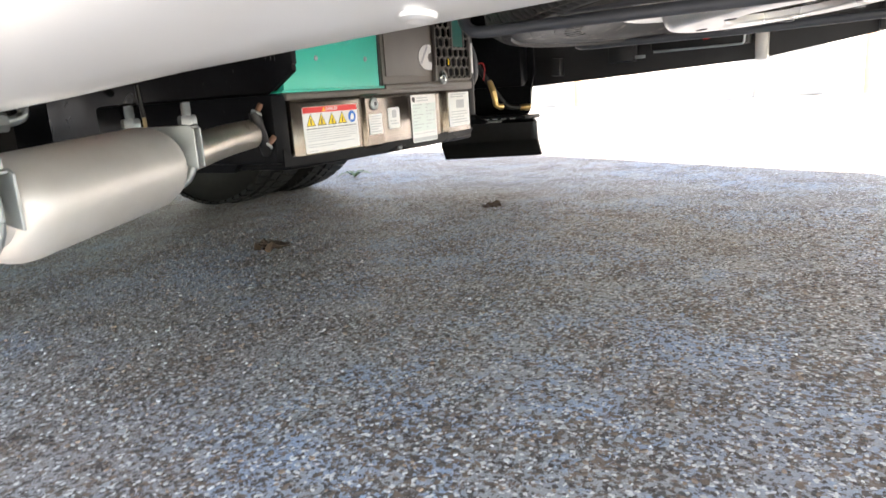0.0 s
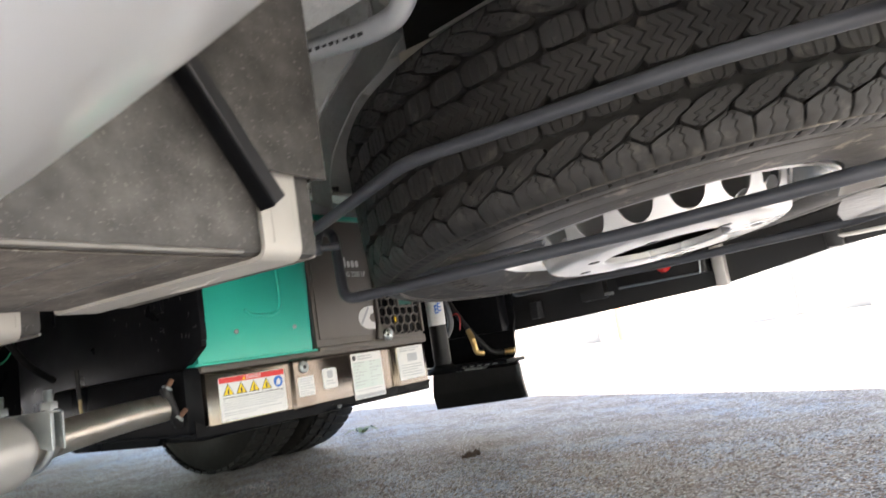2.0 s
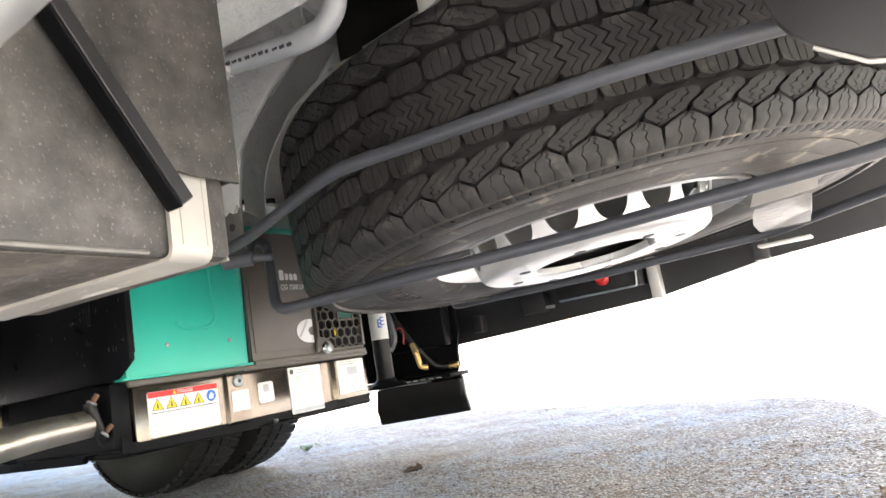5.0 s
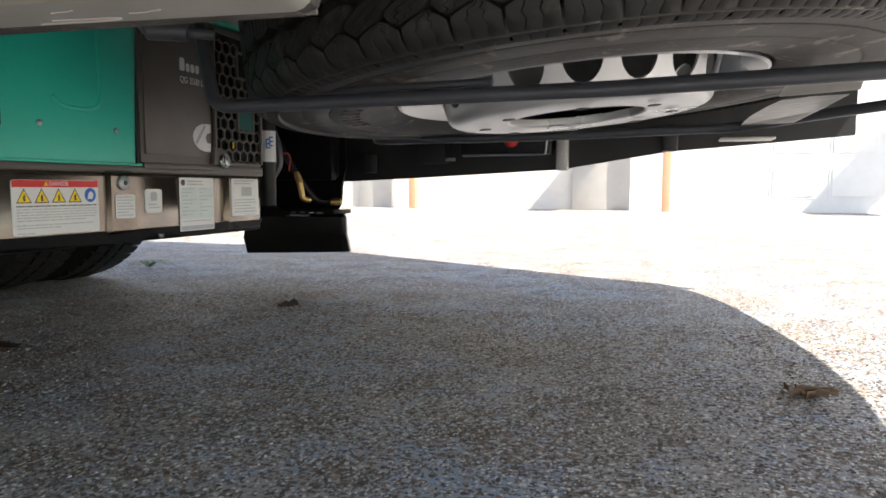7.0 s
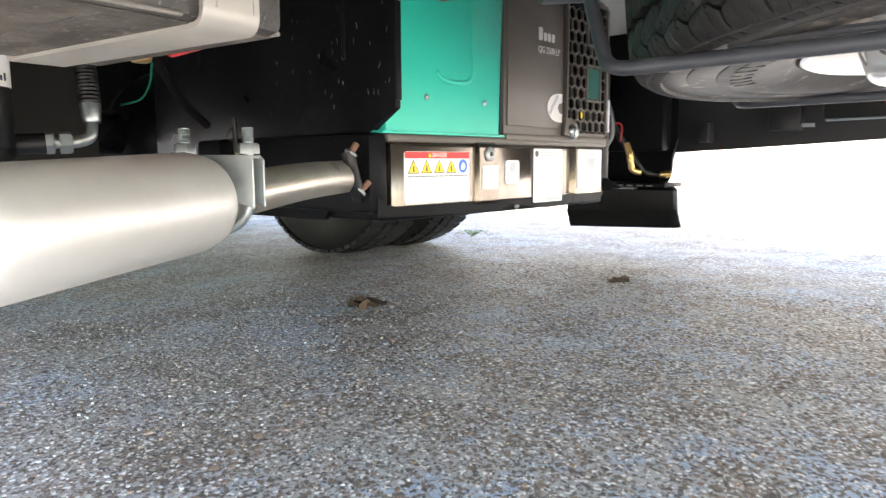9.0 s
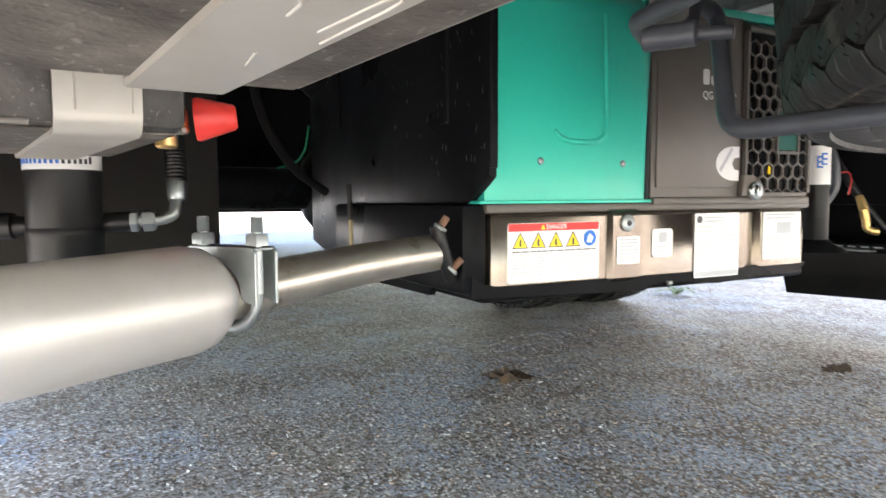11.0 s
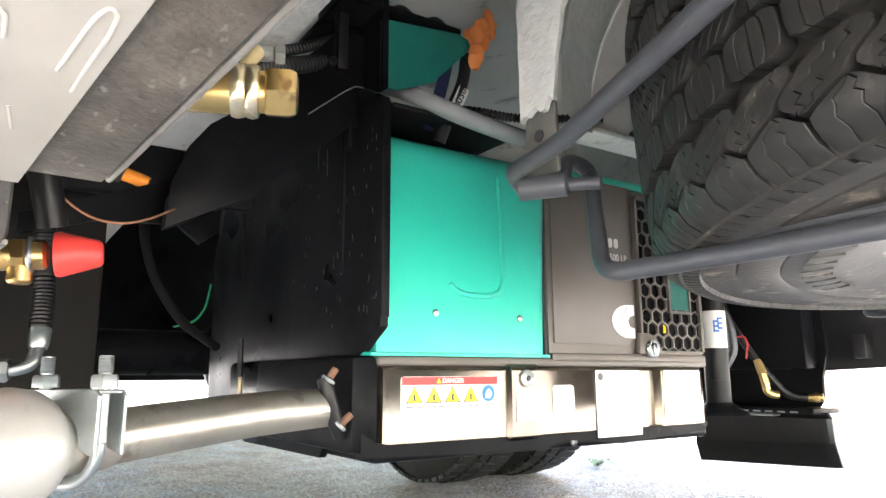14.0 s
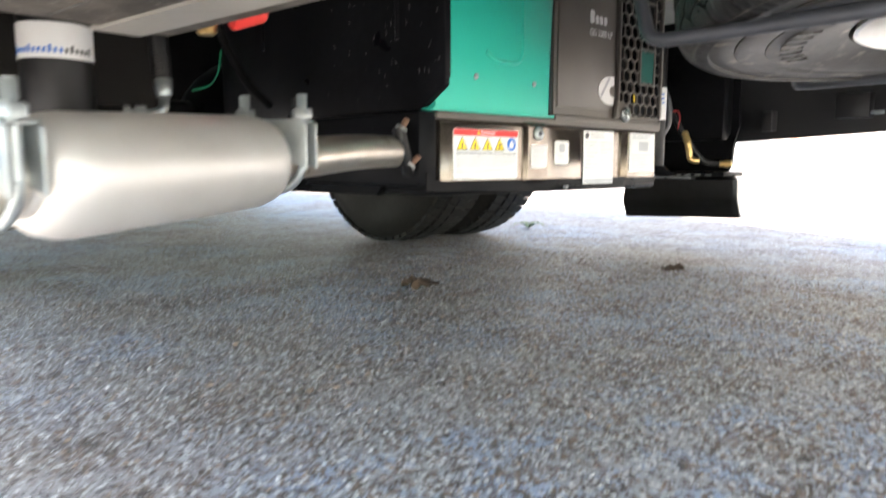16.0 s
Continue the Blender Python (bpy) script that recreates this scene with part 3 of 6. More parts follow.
# teal cover: a profile in x and z drawn along y, rounded over at the top
def cover_bm(y0, y1, x_front, z0, z1, r, back=-1.05, soft_end=0.0):
    prof = [(x_front, z0)] + arc(x_front - r, z1 - r, r, 0, 78, 8) + [(back, z1 + 0.012), (back, z0)]
    b = bmesh.new()
    p = [b.verts.new((x, y0, z)) for x, z in prof]
    q = [b.verts.new((x, y1, z)) for x, z in prof]
    k = len(prof)
    for i in range(k):
        b.faces.new((p[i], p[(i + 1) % k], q[(i + 1) % k], q[i]))
    b.faces.new(p[::-1])
    b.faces.new(q)
    if soft_end:
        ends = [e for e in b.edges if all(abs(v.co.y - y1) < 1e-6 and v.co.x > back + 0.01 for v in e.verts)]
        bmesh.ops.bevel(b, geom=ends, offset=soft_end, segments=5, profile=0.5, affect="EDGES")
    return b


cover = part("cover", cover_bm(0.7765, 1.029, GX, 0.333, 0.604, 0.045, soft_end=0.016), M_GREEN, gen, "teal enamelled steel cover with a pressed swage line")
part("cover_flange", box_bm((GX - 0.05, 0.768, 0.3325), (GX + 0.004, 1.0295, 0.3365), 0.001), M_GREEN, cover)
swage = [(0.953, 0.565), (0.957, 0.43), (0.952, 0.414), (0.935, 0.4075), (0.900, 0.4075), (0.886, 0.411), (0.876, 0.420)]
part("swage", tube_bm([(GX - 0.0012, y, z) for y, z in swage], 0.0038, 20, 0.01), M_GREEN, cover)
for y, z in ((0.855, 0.383), (0.983, 0.382)):
    part("rivet", lathe_bm([(0, 0.0044), (0.0015, 0.0040), (0.0026, 0.002), (0.0028, 0)], (GX, y, z), (1, 0, 0), 14), M_ZINC, cover, "bright rivet")

# charcoal service panel
panel = part("service_panel", cover_bm(1.0335, 1.350, GX - 0.002, 0.329, 0.592, 0.02), M_PANEL, gen, "charcoal painted service panel")
part("panel_seam", plate_bm([(1.0295, 0.333), (1.033, 0.333), (1.033, 0.59), (1.0295, 0.59)], 0.006, on_face(-0.012)), M_INK, panel)
part("panel_lip", box_bm((GX - 0.01, 1.0345, 0.329), (GX + 0.0035, 1.352, 0.339), 0.002), M_PANEL, panel)
door_out = [(1.041, 0.352), (1.182, 0.352), (1.198, 0.366), (1.198, 0.588), (1.041, 0.588)]
part("access_door", plate_bm(door_out, 0.004, on_face(-0.003), 0.001), M_PANEL, panel)
part("top_lid", box_bm((-1.05, 1.034, 0.5935), (GX - 0.016, 1.352, 0.606), 0.004), M_GREEN, gen, "teal top edge")

# honeycomb grille
gy0, gy1, gz0, gz1 = 1.208, 1.341, 0.345, 0.572
part("grille_back", plate_bm([(gy0, gz0), (gy1, gz0), (gy1, gz1), (gy0, gz1)], 0.003, on_face(-0.0015)), M_BLACK, panel)
part("core", box_bm((GX + 0.0018, 1.277, 0.408), (GX + 0.0048, 1.318, 0.462)), M_GREEN_DK, panel, "teal block behind the grille")
part("tag", box_bm((GX + 0.0018, 1.258, 0.372), (GX + 0.0026, 1.264, 0.388)), M_LABEL_YELLOW, panel, "small yellow tag")


GAPS = ((0.402, 0.468), (0.500, 0.550))          # two windows in the comb


def honeycomb_bm():
    b = bmesh.new()
    s, t, depth = 0.0128, 0.0112, 0.005
    dy, dz = s * math.sqrt(3), s * 1.5
    row = 0
    z = gz0 + 0.012
    while z < gz1 - 0.006:
        y = gy0 + 0.012 + (dy / 2 if row % 2 else 0)
        while y < gy1 - 0.006:
            inside = not (y < 1.240 and z < 0.372)
            if inside and not any(1.270 < y < 1.321 and w0 < z < w1 for w0, w1 in GAPS):
                vs = []
                for r, h in ((s * 1.0, depth), (t, depth), (t, 0.001)):
                    vs.append([b.verts.new(on_face(0.001)(min(max(y + r * math.sin(radians(60 * k)), gy0), gy1), min(max(z + r * math.cos(radians(60 * k)), gz0), gz1), h)) for k in range(6)])
                for p, q in zip(vs, vs[1:]):
                    for k in range(6):
                        b.faces.new((p[k], p[(k + 1) % 6], q[(k + 1) % 6], q[k]))
            y += dy
        z += dz
        row += 1
    return b


part("grille", honeycomb_bm(), M_PANEL, panel, "charcoal honeycomb grille", smooth=False)
rim = [box_bm((GX, gy0 - 0.004, gz0), (GX + 0.007, gy0, gz1)), box_bm((GX, gy1, gz0), (GX + 0.007, gy1 + 0.006, gz1)),
       box_bm((GX, gy0, gz0 - 0.004), (GX + 0.007, gy1, gz0)), box_bm((GX, gy0, gz1), (GX + 0.007, gy1, gz1 + 0.005))]
for w0, w1 in GAPS:
    rim += [box_bm((GX + 0.002, 1.270, w0), (GX + 0.007, 1.274, w1)), box_bm((GX + 0.002, 1.317, w0), (GX + 0.007, 1.321, w1)),
            box_bm((GX + 0.002, 1.274, w0), (GX + 0.007, 1.317, w0 + 0.004)), box_bm((GX + 0.002, 1.274, w1 - 0.004), (GX + 0.007, 1.317, w1))]
part("grille_rim", join(*rim), M_PANEL, panel)
part("boss", plate_bm([(1.196, 0.340), (1.246, 0.340), (1.242, 0.354), (1.232, 0.366), (1.216, 0.370), (1.200, 0.370)], 0.010, on_face(-0.001), 0.002), M_PANEL, panel)
latch = part("latch", lathe_bm([(0, 0.0135), (0.004, 0.0135), (0.006, 0.011), (0.006, 0)], (GX + 0.009, 1.221, 0.347), (1, 0, 0), 24), M_ZINC, panel, "bright quarter-turn latch")
part("latch_bar", box_bm((GX + 0.015, 1.217, 0.338), (GX + 0.018, 1.225, 0.356), 0.001), M_ZINC, latch)

# badge: a plain letter-like disc, and plain bars for the maker's word
badge = [(1.196, 0.410)] + [(1.184 - 0.034 * math.sin(radians(a)), 0.386 + 0.024 * math.cos(radians(a))) for a in range(0, 181, 15)] + \
        [(1.196, 0.362), (1.196, 0.376), (1.186, 0.378), (1.182, 0.386), (1.186, 0.393), (1.196, 0.395)]
part("badge", plate_bm(badge, 0.0008, on_face(0.0015)), M_PAPER, panel, "white round badge")
part("badge_strip", plate_bm([(1.1555, 0.377), (1.1595, 0.3735), (1.1835, 0.4055), (1.1795, 0.4085)], 0.0004, on_face(0.0023)), M_INK_GREY, panel, smooth=False)
for k, (y0, y1, z0, z1) in enumerate(((1.122, 1.134, 0.492, 0.513), (1.1375, 1.146, 0.492, 0.506), (1.149, 1.158, 0.492, 0.506), (1.161, 1.170, 0.492, 0.506))):
    bar = plate_bm(rounded(y0, z0, y1, z1, 0.0035, 3), 0.0006, on_face(0.0015))
    part("word_bar", bar, M_PAPER, panel, smooth=False)
part("model_words", text_bm("QG 2500 LP", 0.0105, lambda u, v, w: on_face(0.0015)(1.122 + u, 0.473 + v, w), 0.0005, width=0.064), M_PAPER, panel, "white lettering", smooth=False)

# burnished base tray with raised ribs
TX = -0.617


def tray_bm():
    # waves of the front in plan: (y, x)
    front = [(0.783, -0.640), (0.786, TX - 0.004), (0.795, TX), (0.956, TX), (0.960, TX + 0.007), (1.006, TX + 0.007), (1.010, TX), (1.100, TX), (1.104, TX - 0.002),
             (1.214, TX - 0.002), (1.219, TX - 0.012), (1.240, TX - 0.012), (1.246, TX - 0.001), (1.338, TX - 0.001), (1.350, TX - 0.008), (1.353, -0.640)]
    b = bmesh.new()
    levels = [(0.231, 0.010), (0.237, 0.0), (0.316, 0.0), (0.321, 0.004), (0.327, 0.012)]
    rows = [[b.verts.new((x - inset, y, z)) for y, x in front] for z, inset in levels]
    for p, q in zip(rows, rows[1:]):
        for i in range(len(front) - 1):
            b.faces.new((p[i], p[i + 1], q[i + 1], q[i]))
    for row in (rows[0], rows[-1]):
        back = [b.verts.new((-1.06, row[0].co.y, row[0].co.z)), b.verts.new((-1.06, row[-1].co.y, row[0].co.z))]
        b.faces.new(row + back[::-1])
    return b


tray = part("base_tray", tray_bm(), M_TRAY, gen, "burnished brown-grey metal base tray")
part("tray_shoulder", box_bm((-1.05, 0.778, 0.3215), (GX + 0.002, 1.356, 0.3325), 0.004), M_PANEL, gen)
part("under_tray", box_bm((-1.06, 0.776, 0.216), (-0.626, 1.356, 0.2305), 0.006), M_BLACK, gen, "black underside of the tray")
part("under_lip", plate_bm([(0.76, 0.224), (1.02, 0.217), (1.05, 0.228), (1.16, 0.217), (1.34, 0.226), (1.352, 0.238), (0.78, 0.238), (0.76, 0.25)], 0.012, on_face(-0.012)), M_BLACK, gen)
part("under_screw", lathe_bm([(0, 0.0045), (0.004, 0.0045), (0.006, 0.003), (0.006, 0)], (-0.625, 1.072, 0.2245), (0.8, 0, -0.6), 12), M_ZINC, gen, "small bright screw")
part("tray_side", box_bm((-1.06, 0.748, 0.228), (-0.6215, 0.7825, 0.3325), 0.008), M_BLACK, gen)
screw = part("tray_screw", lathe_bm([(0, 0.011), (0.003, 0.0105), (0.0045, 0.008), (0.004, 0)], (TX + 0.007, 0.983, 0.3065), (1, 0, 0), 20), M_ZINC, tray, "bright washer-head screw")
part("screw_slot", lathe_bm([(0, 0.004), (0.0015, 0.003), (0.0015, 0)], (TX + 0.0112, 0.983, 0.3065), (1, 0, 0), 8), M_INK, screw)


def label_plate(name, y0, z0, y1, z1, x, text, r=0.004):
    return part(name, plate_bm(rounded(y0, z0, y1, z1, r, 3), 0.0007, lambda u, v, w: Vector((x + w, u, v))), M_PAPER, tray, text, smooth=False)


def bars(parent, y0, y1, z_top, n, pitch, h, x, material=None, ragged=0.35):
    for k in range(n):
        short = y1 - (random.random() * ragged * (y1 - y0) if k % 3 == 2 or n < 3 else random.random() * 0.05 * (y1 - y0))
        z = z_top - pitch * k
        part("print_bar", plate_bm([(y0, z - h), (short, z - h), (short, z), (y0, z)], 0.0003, lambda u, v, w: Vector((x + w, u, v))), material or M_INK_GREY, parent, smooth=False)


def word_line(parent, y0, y1, z, h, x, material=None):
    """One line of print: a row of short bars with gaps, joined into one mesh."""
    pieces, y = [], y0
    while y < y1 - 0.002:
        w = random.uniform(0.004, 0.013)
        e = min(y + w, y1)
        pieces.append(plate_bm([(y, z - h), (e, z - h), (e, z), (y, z)], 0.0003, lambda u, v, d: Vector((x + d, u, v))))
        y = e + 0.0017
    part("print_bar", join(*pieces), material or M_INK_GREY, parent, smooth=False)


LX = TX + 0.0009
danger = label_plate("danger_label", 0.806, 0.2385, 0.9425, 0.3095, TX + 0.0003, "white warning label with a red band and four yellow triangles")
face = lambda u, v, w: Vector((LX + 0.0002 + w, u, v))
part("red_band", plate_bm([(0.807, 0.3000), (0.9415, 0.3000), (0.9415, 0.3090), (0.807, 0.3090)], 0.0003, face), M_LABEL_RED, danger, smooth=False)
part("danger_word", text_bm("DANGER", 0.0056, lambda u, v, w: face(0.861 + u, 0.3020 + v, w + 0.0003), 0.0003, width=0.030), M_PAPER, danger, smooth=False)
for y in (0.8235, 0.8495, 0.8755, 0.9015):
    tri_mark = part("warning_triangle", plate_bm([(y - 0.0112, 0.2797), (y + 0.0112, 0.2797), (y, 0.2988)], 0.0002, face), M_INK, danger, "yellow triangle with a dark border", smooth=False)
    part("triangle_face", plate_bm([(y - 0.0092, 0.2809), (y + 0.0092, 0.2809), (y, 0.2966)], 0.0003, face), M_LABEL_YELLOW, tri_mark, smooth=False)
    part("symbol", plate_bm([(y - 0.0012, 0.2822), (y + 0.0022, 0.2826), (y + 0.0006, 0.2862), (y + 0.0018, 0.2872), (y - 0.0002, 0.2914), (y - 0.0016, 0.2868)], 0.0003, lambda u, v, w: face(u, v, w + 0.0003)), M_INK, tri_mark, smooth=False)
disc = part("blue_disc", plate_bm([(0.9275 + 0.0098 * math.cos(radians(a)), 0.2893 + 0.0098 * math.sin(radians(a))) for a in range(0, 360, 20)], 0.0003, face), M_LABEL_BLUE, danger, "round blue sign", smooth=False)
part("symbol", plate_bm([(0.9225, 0.2840), (0.9300, 0.2835), (0.9330, 0.2900), (0.9280, 0.2950), (0.9240, 0.2910)], 0.0003, lambda u, v, w: face(u, v, w + 0.0003)), M_PAPER, disc, smooth=False)
word_line(danger, 0.812, 0.937, 0.2765, 0.0018, LX + 0.0002, M_INK_MID)
for k in range(5):
    word_line(danger, 0.812, 0.937 - 0.018 * (k == 4), 0.2722 - 0.0036 * k, 0.0013, LX + 0.0002)
for k in range(2):
    word_line(danger, 0.812, 0.930 - 0.05 * k, 0.2520 - 0.0036 * k, 0.0013, LX + 0.0002)
word_line(danger, 0.812, 0.836, 0.2418, 0.0013, LX + 0.0002)
part("warning_triangle", plate_bm([(0.853, 0.3018), (0.8595, 0.3018), (0.8563, 0.3076)], 0.0003, lambda u, v, w: face(u, v, w + 0.0003)), M_LABEL_YELLOW, danger, "tiny yellow triangle", smooth=False)
small_1 = label_plate("small_label", 0.966, 0.2545, 1.004, 0.2895, TX + 0.0073, "small white label", 0.002)
bars(small_1, 0.969, 1.001, 0.2865, 7, 0.0044, 0.0018, TX + 0.0082)
small_2 = label_plate("small_label", 1.032, 0.2600, 1.0690, 0.2975, TX + 0.0003, "small square white label", 0.005)
part("mark", plate_bm(rounded(1.044, 0.279, 1.058, 0.293, 0.003, 2), 0.0003, lambda u, v, w: Vector((TX + 0.0011 + w, u, v))), M_INK_GREY, small_2, smooth=False)
bars(small_2, 1.039, 1.064, 0.2745, 2, 0.0050, 0.0018, TX + 0.0011)
data = label_plate("data_plate", 1.112, 0.2270, 1.2000, 0.3165, TX - 0.0017, "silvery-white data plate with printed columns", 0.002)
part("mark", plate_bm(rounded(1.116, 0.303, 1.126, 0.313, 0.004, 3), 0.0003, lambda u, v, w: Vector((TX - 0.0009 + w, u, v))), M_INK, data, smooth=False)
bars(data, 1.130, 1.180, 0.3115, 2, 0.0050, 0.0022, TX - 0.0009)
part("print_field", plate_bm([(1.115, 0.2475), (1.197, 0.2475), (1.197, 0.3000), (1.115, 0.3000)], 0.0002, lambda u, v, w: Vector((TX - 0.0010 + w, u, v))), M_GREENISH, data, "pale green printed field", smooth=False)
for k in range(8):
    word_line(data, 1.118, 1.152 - 0.010 * (k % 3), 0.2985 - 0.0062 * k, 0.0014, TX - 0.0007)
    word_line(data, 1.162, 1.194 - 0.012 * ((k + 1) % 3), 0.2985 - 0.0062 * k, 0.0014, TX - 0.0007)
part("foot_band", plate_bm([(1.114, 0.2285), (1.199, 0.2285), (1.199, 0.2355), (1.114, 0.2355)], 0.0002, lambda u, v, w: Vector((TX - 0.0010 + w, u, v))), M_INK_GREY, data, smooth=False)
word_line(data, 1.118, 1.190, 0.2440, 0.0014, TX - 0.0009)
side_lb = label_plate("side_label", 1.250, 0.2470, 1.3340, 0.3165, TX - 0.0007, "white label with a block of print", 0.002)
part("mark", plate_bm([(1.280, 0.284), (1.312, 0.284), (1.312, 0.301), (1.280, 0.301)], 0.0003, lambda u, v, w: Vector((TX + 0.0001 + w, u, v))), M_INK_GREY, side_lb, smooth=False)
bars(side_lb, 1.258, 1.325, 0.3135, 2, 0.0050, 0.0020, TX + 0.0001)
bars(side_lb, 1.258, 1.325, 0.2780, 5, 0.0055, 0.0018, TX + 0.0001)

# the unit stands slightly turned: its far end lies further forward
base_y = top_of(gen).y
base_z = top_of(gen).z
for ob in gen.children_recursive:
    for v in ob.data.vertices:
        d = v.co.y + base_y - 0.80
        n = 1.035 * d + 0.135 * max(d, 0.0) ** 2
        v.co.x -= 0.003 + 0.057 * n
        v.co.y = 0.80 + n - base_y
        v.co.z += (v.co.z + base_z - 0.31) * 0.10 * d

# the black steel cradle beside the generator
plate_out = [(-1.24, 0.262), (-1.02, 0.212), (-0.74, 0.214), (-0.70, 0.255), (-0.650, 0.329), (-0.590, 0.362), (-0.590, 0.622), (-0.636, 0.648), (-0.80, 0.660), (-0.955, 0.668), (-1.24, 0.69)]
cradle = part("cradle_plate", plate_bm(plate_out, 0.010, lambda u, v, w: Vector((u, 0.763 + w, v)), 0.0015), M_BLACK, gen, "black painted steel side plate with scratches")
part("cradle_edge", box_bm((-0.594, 0.7635, 0.372), (-0.5885, 0.7735, 0.618), 0.001), M_BLACK, cradle)
strut = [(0.775, 0.726), (0.735, 0.722), (0.712, 0.694), (0.683, 0.665), (0.650, 0.625), (0.614, 0.588), (0.593, 0.574), (0.573, 0.546), (0.557, 0.505), (0.553, 0.455), (0.640, 0.500), (0.700, 0.555), (0.775, 0.625)]
for rib in ([(-0.686, 0.630), (-0.686, 0.430)], [(-1.070, 0.632), (-1.066, 0.46)]):
    part("pressed_rib", tube_bm([(x, 0.7635, z) for x, z in rib], 0.0038, 10, 0), M_BLACK, cradle)
for x, z, h in ((-0.766, 0.594, 0.026), (-0.737, 0.583, 0.036), (-0.80, 0.47, 0.006), (-0.70, 0.455, 0.008), (-0.74, 0.44, 0.006), (-0.87, 0.52, 0.006), (-0.66, 0.47, 0.008), (-1.02, 0.56, 0.008), (-0.64, 0.385, 0.007), (-0.69, 0.40, 0.006), (-0.76, 0.42, 0.005), (-0.66, 0.53, 0.006), (-0.71, 0.37, 0.005), (-0.84, 0.44, 0.006)):
    part("scratch", tube_bm([(x - 0.001, 0.7632, z + h / 2), (x + 0.0008, 0.7632, z), (x, 0.7632, z - h / 2)], 0.0005, 5, 0), M_SCRATCH_GLINT, cradle, "bare metal scratch")
random.seed(21)
nicks = []
for k in range(46):
    x, z, h = -0.60 - 0.30 * random.random() ** 1.6, random.uniform(0.37, 0.62), random.uniform(0.0025, 0.008)
    nicks.append(tube_bm([(x, 0.7632, z), (x + random.uniform(-0.0015, 0.0015), 0.7632, z + h)], 0.0004, 4, 0))
part("nicks", join(*nicks), M_SCRATCH_GLINT, cradle, "scattered bare nicks")
part("strut", plate_bm(strut, 0.014, lambda u, v, w: Vector((-0.668 + w, u, v)), 0.0015), M_BLACK, cradle, "black diagonal strut")
part("bolt", join(hex_bolt_bm((-0.66, 0.757, 0.615), (0, 0.0, -1), 0.011, 0.012), cyl_bm((-0.66, 0.757, 0.63), (-0.66, 0.757, 0.578), 0.006, 12)), M_BLACK, cradle)
# a pale tube paints the highlight on the plate's top edge
part("worn_edge", tube_bm([(-0.652, 0.700, 0.607), (-0.652, 0.742, 0.643), (-0.652, 0.760, 0.656), (-0.650, 0.778, 0.655)], 0.0008, 6, 0.004), M_SCRATCH_GLINT, cradle, "bright line painted as the highlight along the edge")
part("drop_post", join(box_bm((-0.655, 0.730, 0.668), (-0.640, 0.744, 0.84), 0.003), cyl_bm((-0.648, 0.728, 0.676), (-0.640, 0.724, 0.676), 0.005, 12, 0.001)), M_PLASTIC, cradle, "black upright tab")
part("hanger_plate", plate_bm([(-0.80, 0.65), (-0.604, 0.640), (-0.604, 0.84), (-0.80, 0.84)], 0.008, lambda u, v, w: Vector((u, 0.770 + w, v)), 0.001), M_BLACK, cradle)
part("gusset", plate_bm([(0.770, 0.641), (0.794, 0.643), (0.843, 0.665), (0.894, 0.718), (0.899, 0.728), (0.896, 0.736), (0.880, 0.740), (0.770, 0.727)], 0.005, lambda u, v, w: Vector((-0.612 + w, u, v))), M_GREEN_DK, cradle, "dark teal gusset plate")
part("top_beam", box_bm((-0.75, 0.722, 0.7405), (-0.606, 0.885, 0.748), 0.002), M_BLACK, cradle)


# ---- the generator's exhaust, below the tanks ----
MUF_A, MUF_B = Vector((-0.5040, 0.4610, 0.2647)), Vector((-0.4042, 0.2453, 0.2539))
muf = thing("exhaust_muffler", (-0.42, 0.34, 0.22), "satin aluminised exhaust muffler with a stainless tail pipe", "muffler")
axis = (MUF_B - MUF_A)
L = axis.length
prof = [(-0.012, 0.0), (-0.012, 0.019), (0.0, 0.024), (0.004, 0.031), (0.014, 0.0380), (0.028, 0.0408), (L - 0.030, 0.0408), (L - 0.020, 0.0398), (L - 0.010, 0.0365), (L - 0.003, 0.031), (L, 0.024), (L + 0.012, 0.020), (L + 0.012, 0)]
part("muffler_body", lathe_bm(prof, MUF_A, axis, 48), M_ALU, muf, "satin silver cylinder")
pipe_a, pipe_b = MUF_A + axis.normalized() * 0.005, Vector((-0.650, 0.727, 0.277))
bend = MUF_A.lerp(pipe_b, 0.62) + Vector((0, 0, 0.003))
pipe = part("tail_pipe", tube_bm([pipe_a, MUF_A.lerp(pipe_b, 0.12), bend, pipe_b], 0.0205, 28, 0.08), M_STEEL, muf, "straw-tinted stainless pipe")
part("pipe_end", lathe_bm([(0, 0.0205), (0.0, 0.0188), (-0.03, 0.0185), (-0.03, 0)], pipe_b, pipe_b - bend, 28), M_BLACK, pipe)


